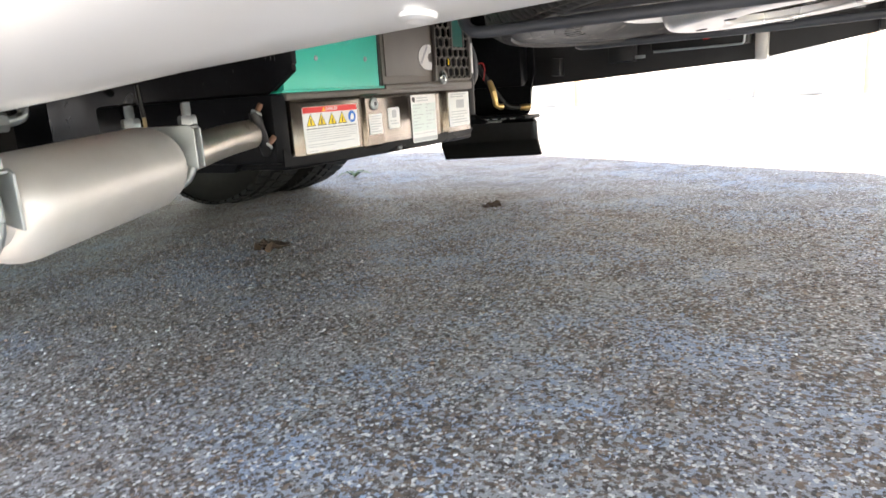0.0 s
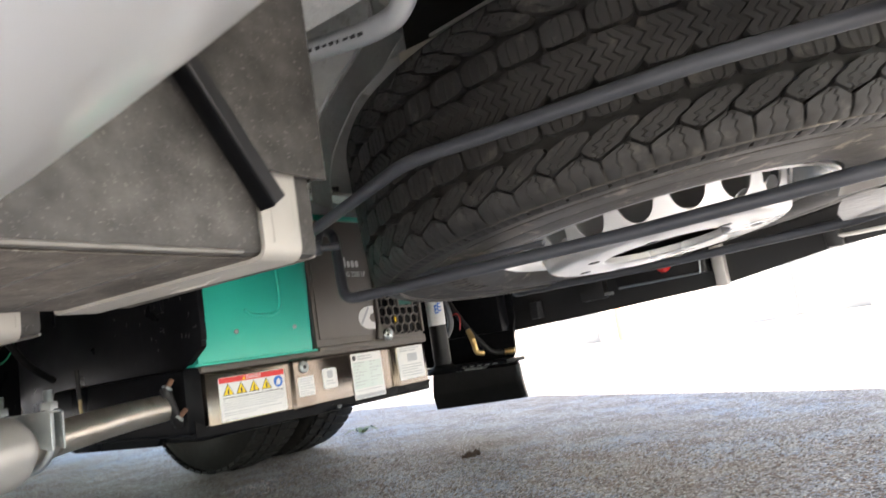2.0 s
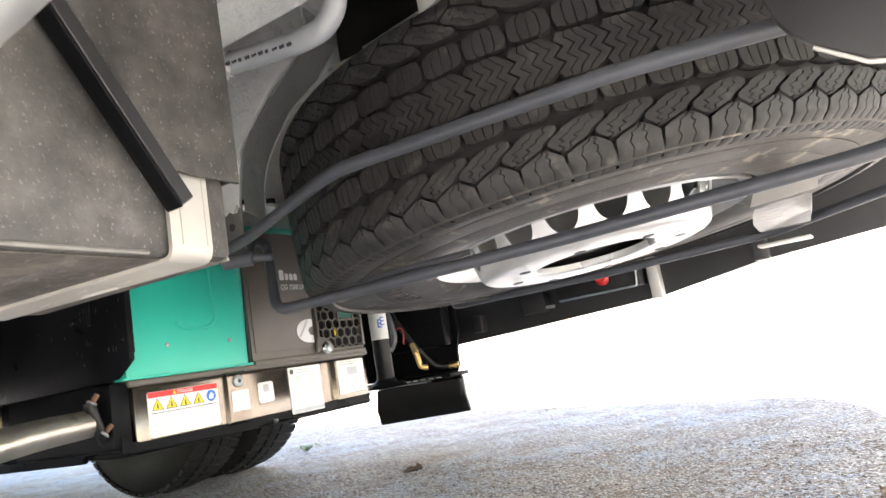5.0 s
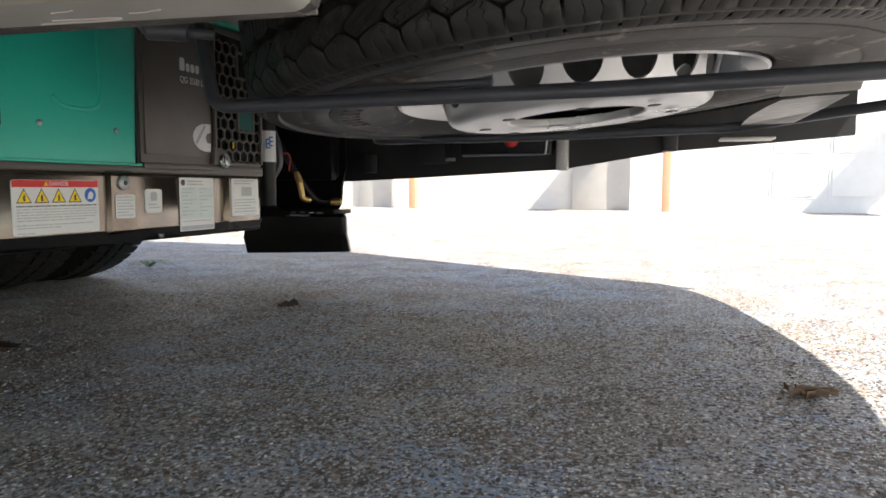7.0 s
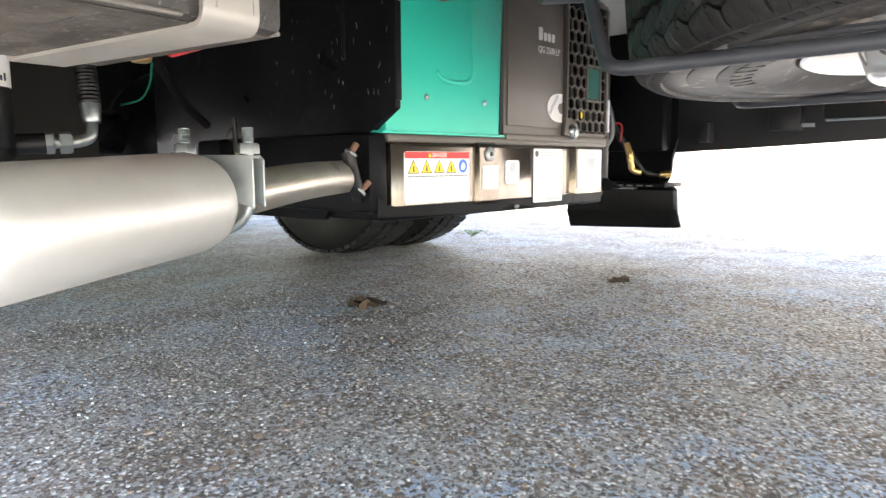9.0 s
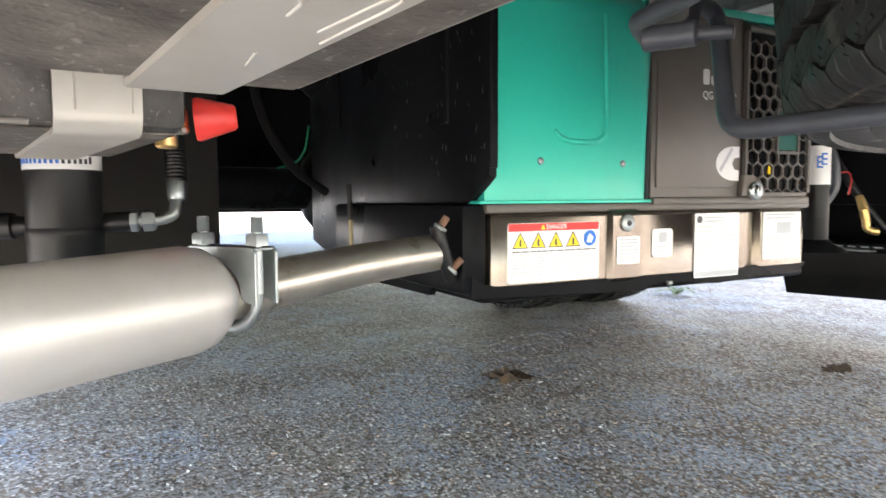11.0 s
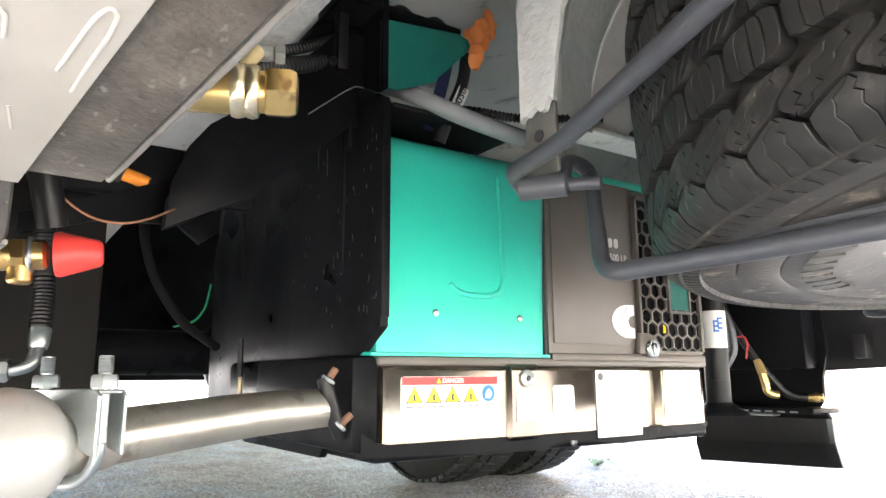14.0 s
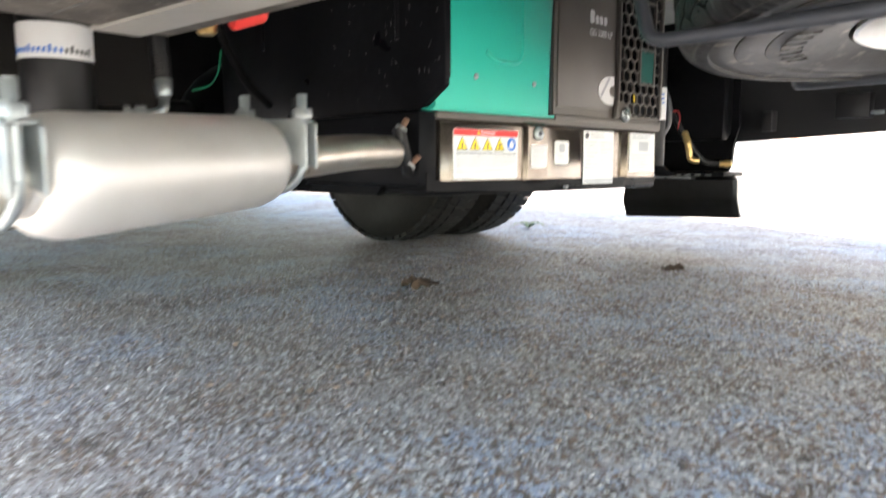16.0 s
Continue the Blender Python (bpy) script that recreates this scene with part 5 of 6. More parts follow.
for k in range(17):
    a = radians(-88 + 8.2 * k)
    tall = 0.0050 if k % 4 else 0.0075
    part("print_bar", box_bm((0.0361, -0.0015, 0.3745), (0.0364, 0.0015, 0.3745 + tall), 0, 1, Matrix.Translation((*J1, 0)) @ Matrix.Rotation(a, 4, "Z")), M_LABEL_BLUE if k < 11 else M_INK, b1, smooth=False)
part("ring", lathe_bm([(0.300, 0.0350), (0.303, 0.0362), (0.309, 0.0362), (0.312, 0.0350)], (*J1, 0), (0, 0, 1), 40), M_PLASTIC, j1)
part("port_plug", lathe_bm([(0, 0.010), (0.018, 0.010), (0.019, 0.0135), (0.034, 0.0135), (0.037, 0.011), (0.037, 0)], (-0.7610, 0.3277, 0.3133), (-0.25, -1, 0), 20), M_PLASTIC, j1)
part("port", cyl_bm((-0.7591, 0.3826, 0.3146), (-0.7461, 0.4207, 0.3165), 0.0105, 20, 0.002), M_PLASTIC, j1)

hose = thing("hydraulic_hose", (-0.7405, 0.4430, 0.3100), "black hydraulic hose with a zinc elbow and hex nuts", "hose")
part("elbow", tube_bm([(-0.7461, 0.4188, 0.3170), (-0.7377, 0.4449, 0.3179), (-0.7359, 0.4574, 0.3226), (-0.7424, 0.4616, 0.3435)], 0.0062, 14, 0.014), M_ZINC, hose)
for a_, h in (((-0.7465, 0.4165, 0.3167), 0.008), ((-0.7424, 0.4281, 0.3171), 0.012)):
    part("nut", hex_bolt_bm(a_, (0.28, 1, 0.03), 0.0118, h), M_ZINC, hose, "bright hex nut")
part("ferrule", lathe_bm([(0, 0.0080), (0.003, 0.0094), (0.020, 0.0108), (0.024, 0.0096)], (-0.7414, 0.4611, 0.3379), (-0.25, 0.05, 1), 18), M_ZINC, hose)
part("braid", tube_bm([(-0.7461, 0.4616, 0.3584), (-0.7526, 0.4625, 0.3891), (-0.7544, 0.4597, 0.4309), (-0.7405, 0.4476, 0.5983)], 0.0105, 14, 0.03, ribs=0.0009, rib_pitch=0.004), M_PLASTIC, hose)

J2 = (-0.855, 1.735)
j2 = jack(J2, 0.0255, 0.580, 0.246, "black hydraulic jack with white band over a foot pan")
b2 = part("band", lathe_bm([(0.366, 0.0261), (0.446, 0.0261)], (*J2, 0), (0, 0, 1), 40), M_PAPER, j2, "white printed band")
for z0, z1, a0 in ((0.400, 0.425, -44), (0.406, 0.431, -26)):
    for za, zb in ((z0, z0 + 0.004), (z0 + 0.0105, z0 + 0.0145), (z1 - 0.004, z1)):
        part("print_bar", box_bm((0.0262, -0.006, za), (0.0265, 0.006, zb), 0, 1, Matrix.Translation((*J2, 0)) @ Matrix.Rotation(radians(a0), 4, "Z")), M_LABEL_BLUE, b2, smooth=False)
    part("print_bar", box_bm((0.0262, -0.006, z0), (0.0265, -0.0025, z1), 0, 1, Matrix.Translation((*J2, 0)) @ Matrix.Rotation(radians(a0), 4, "Z")), M_LABEL_BLUE, b2, smooth=False)
part("ring", lathe_bm([(0.295, 0.0256), (0.297, 0.0262), (0.299, 0.0256)], (*J2, 0), (0, 0, 1), 40), M_PLASTIC, j2)
part("base_cup", lathe_bm([(0.226, 0.0), (0.226, 0.060), (0.232, 0.056), (0.240, 0.040), (0.247, 0.030), (0.252, 0.027), (0.252, 0)], (*J2, 0), (0, 0, 1), 40), M_BLACK, j2, "black base cup")
back_out = [(-1.30, 0.235), (-0.842, 0.228), (-0.818, 0.234), (-0.808, 0.252), (-0.806, 0.30), (-0.800, 0.335), (-0.790, 0.36), (-0.800, 0.66), (-1.30, 0.66)]
part("mount_plate", plate_bm(back_out, 0.010, lambda u, v, w: Vector((u, 2.075 + w, v)), 0.002), M_BLACK, j2, "black steel mounting plate")
part("stiffener", box_bm((-1.05, 2.02, 0.322), (-0.812, 2.074, 0.66), 0.004), M_BLACK, j2)
foot = part("foot_flange", box_bm((-1.16, 1.955, 0.2135), (-0.865, 2.10, 0.2195), 0.002), M_ZINC, j2, "thin bright flange edge")
for k in range(6):
    part("flange_slot", box_bm((-0.975 + 0.030 * k, 1.9525, 0.2235), (-0.957 + 0.030 * k, 1.9545, 0.2268)), M_ZINC, foot, smooth=False)
part("flange_strip", box_bm((-1.16, 1.9546, 0.2205), (-0.772, 2.07, 0.2335), 0.003), M_BLACK, foot)
# pan: an upright band with round corners, then a flared skirt
b = bmesh.new()
ring_rows = []
for z, x0, x1, y0, y1, in_ in ((0.221, -1.075, -0.760, 1.985, 2.110, 0.08), (0.212, -1.085, -0.750, 1.975, 2.120, 0.085), (0.162, -1.092, -0.746, 1.972, 2.12, 0.085), (0.157, -1.092, -0.744, 1.970, 2.12, 0.085), (0.113, -1.062, -0.722, 1.945, 2.06, 0.075)):
    corner = [(x0, y0), (x1 - 0.022, y0), (x1 - 0.008, y0 + 0.003), (x1 - 0.001, y0 + 0.012), (x1 - 0.004, y0 + 0.028), (x1 - in_, y1), (x0 - 0.05, y1)]
    ring_rows.append([b.verts.new((u, v, z + 0.04 * (u + 0.72) * (1 if z < 0.2 else 0.3))) for u, v in corner])
for p, q in zip(ring_rows, ring_rows[1:]):
    for i in range(len(p)):
        b.faces.new((p[i], p[(i + 1) % len(p)], q[(i + 1) % len(p)], q[i]))
b.faces.new(ring_rows[0])
part("foot_pan", b, M_PLASTIC, j2, "black foot pan with a flared skirt")
part("brass_fitting", join(cyl_bm((-0.862, 1.90, 0.343), (-0.850, 1.90, 0.312), 0.0085, 8, 0.002, r2=0.0105), cyl_bm((-0.850, 1.90, 0.312), (-0.846, 1.90, 0.290), 0.0095, 6, 0.001),
                           tube_bm([(-0.846, 1.90, 0.292), (-0.843, 1.90, 0.270), (-0.832, 1.908, 0.264), (-0.826, 1.915, 0.264)], 0.0085, 12, 0.010)), M_BRASS, j2, "brass elbow")
part("brass_fitting", join(cyl_bm((-0.832, 2.045, 0.2545), (-0.800, 2.06, 0.2560), 0.0095, 12, 0.002), hex_bolt_bm((-0.818, 2.052, 0.2552), (0.9, 0.4, 0.03), 0.0115, 0.012)), M_BRASS, j2, "brass hose end")
part("hose", tube_bm([(-0.825, 2.048, 0.2545), (-0.865, 2.02, 0.258), (-0.905, 1.97, 0.34), (-0.955, 1.95, 0.44), (-0.97, 1.94, 0.50), (-0.98, 1.92, 0.62)], 0.0085, 12, 0.06), M_PLASTIC, j2)
part("hose", tube_bm([(-0.885, 1.80, 0.47), (-0.862, 1.81, 0.42), (-0.862, 1.815, 0.36), (-0.875, 1.80, 0.330)], 0.0095, 12, 0.03), M_ROD, j2)
part("red_lead", tube_bm([(-0.865, 1.83, 0.392), (-0.850, 1.84, 0.396), (-0.843, 1.84, 0.378), (-0.850, 1.84, 0.345)], 0.0018, 6, 0.01), M_WIRE_RED, j2)


# ---- valves, pipes, looms and hangers overhead ----
valve = thing("drain_valve", (-0.17, 0.47, 0.395), "brass drain valve with a hex cap and clamp ring", "valve")
va, vb = Vector((-0.2000, 0.4600, 0.4120)), Vector((-0.1825, 0.5035, 0.4125))
way = vb - va
part("body", lathe_bm([(0, 0.0), (0, 0.0082), (0.012, 0.0088), (0.026, 0.0090), (0.026, 0.0078), (0.044, 0.0078)], va, way, 20), M_BRASS, valve)
part("hex_cap", lathe_bm([(0, 0), (0, 0.0084), (0.001, 0.0096), (0.009, 0.0096), (0.0112, 0.0086), (0.0122, 0.0062), (0.0122, 0)], va + way * 0.76, way, 6), M_BRASS, valve, "worn brass hex cap")
clamp_ring = part("clamp_ring", lathe_bm([(0.024, 0.0080), (0.024, 0.0095), (0.026, 0.0101), (0.0285, 0.0096), (0.0290, 0.0091), (0.0295, 0.0096), (0.0315, 0.0101), (0.0335, 0.0094), (0.034, 0.0080)], va, way, 24), M_BRASS_PALE, valve, "pale brass double clamp ring")
part("clamp_band", tube_bm([va + way * 0.60 + Vector((0, 0, 0.0085)), va + way * 0.63 + Vector((-0.004, 0.002, 0.0150)), va + way * 0.66 + Vector((-0.008, 0.004, 0.0200))], 0.0028, 10, 0.006), M_TAN, clamp_ring)
ear = va + way * 0.70 + Vector((-0.010, 0.006, 0.0210))
part("clamp_screw", join(cyl_bm(ear - way * 0.12, ear + way * 0.08, 0.0032, 14, 0.0008), hex_bolt_bm(ear + way * 0.08, way, 0.0042, 0.0035)), M_GREYSTEEL, clamp_ring, "dull clamp screw")
part("elbow", tube_bm([va, va + Vector((-0.005, -0.008, -0.002)), va + Vector((-0.007, -0.018, 0.017))], 0.0084, 14, 0.02), M_BRASS, valve)

plug = thing("capped_valve", (-0.50, 0.46, 0.40), "brass hose valve closed with a red cone cap", "valve")
ra, rb = Vector((-0.556, 0.434, 0.402)), Vector((-0.545, 0.486, 0.4065))
rd = rb - ra
part("cap", lathe_bm([(0, 0), (0, 0.0170), (0.003, 0.0178), (0.031, 0.0105), (0.033, 0.008), (0.033, 0)], ra.lerp(rb, 0.42), rd, 28), M_RED, plug, "red plastic cone cap")
part("body", join(cyl_bm(ra - rd * 0.4, ra + rd * 0.32, 0.0115, 18, 0.002), cyl_bm(ra + Vector((0, 0, -0.022)), ra + Vector((0, 0, 0.01)), 0.009, 14, 0.002)), M_BRASS, plug, "tarnished brass body")
part("nut", hex_bolt_bm(ra - rd * 0.1, rd, 0.0145, 0.010), M_BRASS, plug)
part("wire_clip", lathe_bm([(0.004, 0.0135), (0.006, 0.0148), (0.008, 0.0135)], ra, rd, 20), M_ZINC, plug)
part("down_hose", tube_bm([ra + Vector((-0.03, 0.02, 0.03)), ra + Vector((-0.02, 0.01, 0.07)), ra + Vector((-0.04, -0.03, 0.20))], 0.012, 12, 0.04), M_PLASTIC, plug)

# undercoated hanger that carries the spare's hinge
hanger = thing("hanger_bracket", (-0.37, 0.82, 0.49), "undercoated grey steel hanger bracket", "bracket")
HY = 0.820
inner = [(-0.370, 0.545), (-0.368, 0.590), (-0.354, 0.640), (-0.330, 0.665), (-0.300, 0.687), (-0.243, 0.726), (-0.205, 0.755), (-0.205, 0.858)]
lumpy = bmesh.new()
rows = []
random.seed(3)
for i in range(15):
    z = 0.545 + 0.313 * i / 14
    x1 = along([(v, u) for u, v in inner], z) if z < 0.755 else -0.205
    x0 = -0.415 + 0.030 * max(0.0, (z - 0.66) / 0.2)
    if i == 0:
        rows.append([lumpy.verts.new((x0 + (x1 - x0) * k / 8, HY - 0.001, z + 0.006 * random.uniform(-1, 1) + 0.008 * (k / 8))) for k in range(9)])
    else:
        rows.append([lumpy.verts.new((x0 + (x1 - x0) * k / 8, HY - 0.001 + 0.0016 * random.uniform(-1, 1), z)) for k in range(9)])
for p, q in zip(rows, rows[1:]):
    for k in range(8):
        lumpy.faces.new((p[k], p[k + 1], q[k + 1], q[k]))
bmesh.ops.recalc_face_normals(lumpy, faces=lumpy.faces[:])
bmesh.ops.solidify(lumpy, geom=lumpy.faces[:], thickness=0.006)
part("flange", lumpy, M_UNDER, hanger, "thickly undercoated flange with a ragged lower edge")
outer = [(-0.407, 0.548), (-0.402, 0.600), (-0.388, 0.635), (-0.367, 0.662), (-0.325, 0.704), (-0.263, 0.732), (-0.215, 0.770), (-0.215, 0.858)]
web = bmesh.new()
lo = [web.verts.new((u, HY + 0.004, v)) for u, v in inner]
mid = [web.verts.new(((u + x) / 2 - 0.003, HY + 0.042, (v + z) / 2)) for (u, v), (x, z) in zip(inner, outer)]
hi = [web.verts.new((u, HY + 0.080, v)) for u, v in outer]
for p, q in ((lo, mid), (mid, hi)):
    for i in range(len(inner) - 1):
        web.faces.new((p[i], p[i + 1], q[i + 1], q[i]))
bmesh.ops.solidify(web, geom=web.faces[:], thickness=0.004)
part("web", web, M_WEB, hanger, "smoother grey web, curved along the wheel")
part("rim", tube_bm([(u, HY + 0.080, v) for u, v in outer], 0.0016, 8, 0.02), M_WEB, hanger, "worn rolled rim")
tongue = [(-0.422, 0.478), (-0.416, 0.560), (-0.378, 0.556), (-0.376, 0.486)]
tg = part("tongue", plate_bm(tongue, 0.004, lambda u, v, w: Vector((u, 0.8230 + w, v)), 0.001), M_GREYSTEEL, hanger, "bare grey tongue plate")
part("hole", lathe_bm([(0, 0), (0, 0.006), (0.001, 0.006), (0.001, 0)], (-0.399, 0.8225, 0.527), (0, -1, 0), 14), M_INK, tg)

# side member behind the hinge, above the service panel
member = thing("cross_channel", (-0.52, 1.1, 0.62), "pale painted steel channel above the generator", "channel")
part("web", box_bm((-0.56, 0.985, 0.612), (-0.552, 1.48, 0.86), 0.002), M_FLOOR, member)
part("lip", box_bm((-0.56, 0.985, 0.609), (-0.515, 1.48, 0.617), 0.002), M_FLOOR, member)
for y in (1.03, 1.14):
    part("slot", lathe_bm([(0, 0), (0, 0.010), (0.001, 0.010), (0.001, 0)], (-0.5515, y, 0.635), (1, 0, 0), 14), M_INK, member)
part("heat_shield", box_bm((-1.0, 0.80, 0.632), (-0.632, 1.00, 0.640), 0.004), M_PLASTIC, member, "black liner above the cover")

conduit = thing("conduit", (-0.55, 0.93, 0.59), "grey plastic conduit sagging above the generator", "pipe")
part("pipe", tube_bm([(-0.80, 0.785, 0.72), (-0.70, 0.802, 0.690), (-0.634, 0.822, 0.657), (-0.600, 0.878, 0.626), (-0.565, 0.930, 0.601), (-0.575, 0.985, 0.603), (-0.60, 1.04, 0.66)], 0.0110, 16, 0.05), M_PVC_SHADED, conduit)
conduit_2 = thing("conduit", (-0.18, 0.75, 0.70), "grey plastic conduit with a white zip tie and faded print", "pipe")
run = [(-0.40, 0.712, 0.716), (-0.252, 0.712, 0.697), (-0.185, 0.712, 0.687), (-0.128, 0.712, 0.678), (-0.085, 0.712, 0.679), (-0.064, 0.712, 0.700), (-0.066, 0.712, 0.73), (-0.078, 0.712, 0.78), (-0.078, 0.712, 0.86)]
main = part("pipe", tube_bm(run, 0.0138, 20, 0.035), M_PVC, conduit_2)
for k in range(12):
    x = -0.262 + 0.0115 * k
    z = 0.6985 - 0.150 * (x + 0.262) if x < -0.185 else 0.687 - 0.158 * (x + 0.185)
    tall = 0.0042 if k % 3 else 0.0030
    part("print_bar", box_bm((x, -0.0003, -tall / 2), (x + (0.008 if k % 4 else 0.005), 0.0003, tall / 2), 0, 1,
                             Matrix.Translation((0, 0.712 - 0.0126, z - 0.0060)) @ Matrix.Rotation(radians(24), 4, "X")), M_INK, main, smooth=False)
part("zip_tie", lathe_bm([(-0.003, 0.0160), (0.0, 0.0170), (0.003, 0.0160)], (-0.244, 0.712, 0.696), (1, 0.2, -0.18), 24), M_PAPER, conduit_2, "white zip tie")
part("zip_head", box_bm((-0.240, 0.692, 0.674), (-0.230, 0.699, 0.683), 0.001), M_PAPER, conduit_2)
part("zip_tail", tube_bm([(-0.238, 0.696, 0.679), (-0.233, 0.692, 0.670), (-0.228, 0.690, 0.664)], 0.002, 6, 0.004), M_PAPER, conduit_2)

for (pts, r, txt) in (([(-0.52, 0.50, 0.575), (-0.575, 0.555, 0.603), (-0.610, 0.605, 0.622), (-0.645, 0.690, 0.662), (-0.68, 0.75, 0.70)], 0.0085, "black corrugated wire loom"),
                      ([(-0.52, 0.50, 0.605), (-0.585, 0.565, 0.626), (-0.620, 0.625, 0.645), (-0.650, 0.700, 0.690), (-0.68, 0.75, 0.73)], 0.0050, "thin black corrugated wire loom"),
                      ([(-0.66, 0.90, 0.660), (-0.60, 0.90, 0.638), (-0.55, 0.93, 0.616), (-0.48, 1.0, 0.61)], 0.0042, "black corrugated loom above the conduit")):
    loom = thing("wire_loom", pts[1], txt + " under the floor", "cable", "wire looms")
    part("sleeve", tube_bm(pts, r, 12, 0.05, ribs=0.0018, rib_pitch=0.0052), M_PLASTIC, loom)

cable = thing("battery_cable", (-0.63, 0.915, 0.66), "dark cable with a blue and white printed tag", "cable")
part("lead", tube_bm([(-0.650, 0.925, 0.745), (-0.648, 0.918, 0.70), (-0.652, 0.895, 0.645), (-0.66, 0.885, 0.61)], 0.0085, 12, 0.03), M_PLASTIC, cable)
part("lead", tube_bm([(-0.66, 0.900, 0.73), (-0.66, 0.888, 0.68), (-0.665, 0.872, 0.63)], 0.0085, 12, 0.03), M_NAVY, cable, "navy cable")
ta, tb = Vector((-0.6415, 0.9135, 0.686)), Vector((-0.6435, 0.8965, 0.648))
tu = (tb - ta).normalized()
tv = Vector((0.25, 0.88, -0.40))
tv = (tv - tu * tv.dot(tu)).normalized()
tn = tv.cross(tu)
tag = part("tag", plate_bm([(0.001, -0.0075), (-0.042, -0.0075), (-0.042, 0.0075), (0.001, 0.0075)], 0.0008, lambda u, v, w: ta - tu * u + tv * v - tn * w), M_PAPER, cable, "white tag", smooth=False)
part("tag_words", text_bm("10030", 0.0095, lambda u, v, w: ta + tu * (0.040 - u) - tv * (v - 0.0048) * -1 - tn * (0.001 + w), 0.0004, width=0.036), M_INK, tag, smooth=False)

foam = thing("sealing_foam", (-0.65, 0.94, 0.73), "lumps of orange sealing foam round a cable hole", "foam")
random.seed(5)
for k in range(13):
    b = bmesh.new()
    up_ = k / 12
    m = Matrix.Translation((-0.640 + random.uniform(-0.014, 0.010), 0.925 + 0.040 * up_ + random.uniform(-0.012, 0.012), 0.738 + 0.050 * up_ + random.uniform(-0.012, 0.012))) @ Matrix.Rotation(random.uniform(-0.7, 0.4), 4, "X") @ Matrix.Diagonal((random.uniform(0.007, 0.012), random.uniform(0.006, 0.012), random.uniform(0.010, 0.022), 1))
    bmesh.ops.create_icosphere(b, subdivisions=2, radius=1.0, matrix=m)
    part("lump", b, M_FOAM, foam)
for k in (0, 1):
    grommet = thing("grommet", (-0.65, 0.815 + 0.052 * k, 0.7485), "black rubber cable boot on the beam", "grommet", "cable boots")
    part("boot", lathe_bm([(0, 0.020), (0.006, 0.0205), (0.018, 0.016), (0.024, 0.009), (0.025, 0)], (-0.645, 0.815 + 0.052 * k, 0.7485), (0.1, 0, 1), 20), M_PLASTIC, grommet)

# wires and a bracket in the dark behind the exhaust
wire = thing("brown_wire", (-0.6, 0.52, 0.45), "thin copper-brown wire hanging in a loop", "wire")
part("strand", tube_bm([(-0.60, 0.452, 0.468), (-0.60, 0.470, 0.453), (-0.60, 0.486, 0.445), (-0.60, 0.508, 0.4435), (-0.60, 0.530, 0.451), (-0.62, 0.555, 0.468)], 0.0011, 6, 0.03), M_COPPER, wire)
earth = thing("green_wire", (-0.85, 0.60, 0.36), "thin green earth wire hanging loose", "wire")
part("strand", tube_bm([(-1.217, 0.752, 0.478), (-1.217, 0.745, 0.434), (-1.217, 0.728, 0.408), (-1.217, 0.691, 0.398)], 0.0020, 6, 0.03), M_WIRE_GREEN, earth)
lug = thing("cable_plug", (-0.7, 0.53, 0.51), "orange cable plug on a black lead", "plug")
part("plug", tube_bm([(-0.702, 0.519, 0.518), (-0.700, 0.530, 0.515), (-0.698, 0.543, 0.510)], 0.0072, 12, 0.006), M_ORANGE, lug)
part("lead", tube_bm([(-0.702, 0.520, 0.518), (-0.705, 0.485, 0.532), (-0.71, 0.44, 0.56)], 0.0105, 12, 0.02), M_PLASTIC, lug)
arm = thing("support_arm", (-0.75, 0.56, 0.47), "black steel support arm with a bolt", "bracket")
part("arm", plate_bm([(0.43, 0.455), (0.50, 0.487), (0.575, 0.522), (0.60, 0.522), (0.625, 0.502), (0.622, 0.470), (0.60, 0.452), (0.575, 0.470), (0.50, 0.462), (0.43, 0.435)], 0.008, lambda u, v, w: Vector((-0.68 - 0.30 * (u - 0.5) + w, u, v)), 0.001), M_BLACK, arm)
part("side_block", box_bm((-0.735, 0.46, 0.50), (-0.715, 0.66, 0.560), 0.004), M_BLACK, arm)
part("bolt", hex_bolt_bm((-0.690, 0.578, 0.500), (1, 0, 0), 0.006, 0.005), M_BLACK, arm)
lead = thing("black_hose", (-0.82, 0.64, 0.40), "black rubber hose drooping beside the cradle", "hose")
part("tube", tube_bm([(-0.84, 0.560, 0.57), (-0.84, 0.568, 0.475), (-0.85, 0.585, 0.43), (-0.86, 0.622, 0.378), (-0.90, 0.68, 0.35)], 0.0060, 10, 0.05), M_DULL, lead)
stalk = thing("flag_wire", (-0.80, 0.66, 0.27), "short black lead ending in a tan sleeve", "wire")
part("lead", tube_bm([(-0.86, 0.70, 0.36), (-0.855, 0.70, 0.31)], 0.004, 8, 0), M_PLASTIC, stalk)
part("sleeve", tube_bm([(-0.855, 0.70, 0.31), (-0.853, 0.701, 0.255)], 0.0030, 8, 0), M_TAN, stalk)

# ---- lamps and brackets on the far skirt ----
lamp = thing("tail_lamp", (-0.27, 2.1, 0.43), "small red lamp in a black housing on the far skirt", "lamp")
part("housing", box_bm((-0.42, 2.06, 0.395), (-0.16, 2.13, 0.47), 0.006), M_PLASTIC, lamp)
part("lens", lathe_bm([(0, 0), (0, 0.019), (0.010, 0.019), (0.018, 0.012), (0.019, 0)], (-0.268, 2.06, 0.432), (0, -1, 0), 20), M_LAMP_RED, lamp, "red lens")
part("edge_trim", tube_bm([(-0.41, 2.056, 0.391), (-0.172, 2.056, 0.394), (-0.166, 2.056, 0.45)], 0.003, 8, 0.006), M_ZINC, lamp, "bright edge trim")
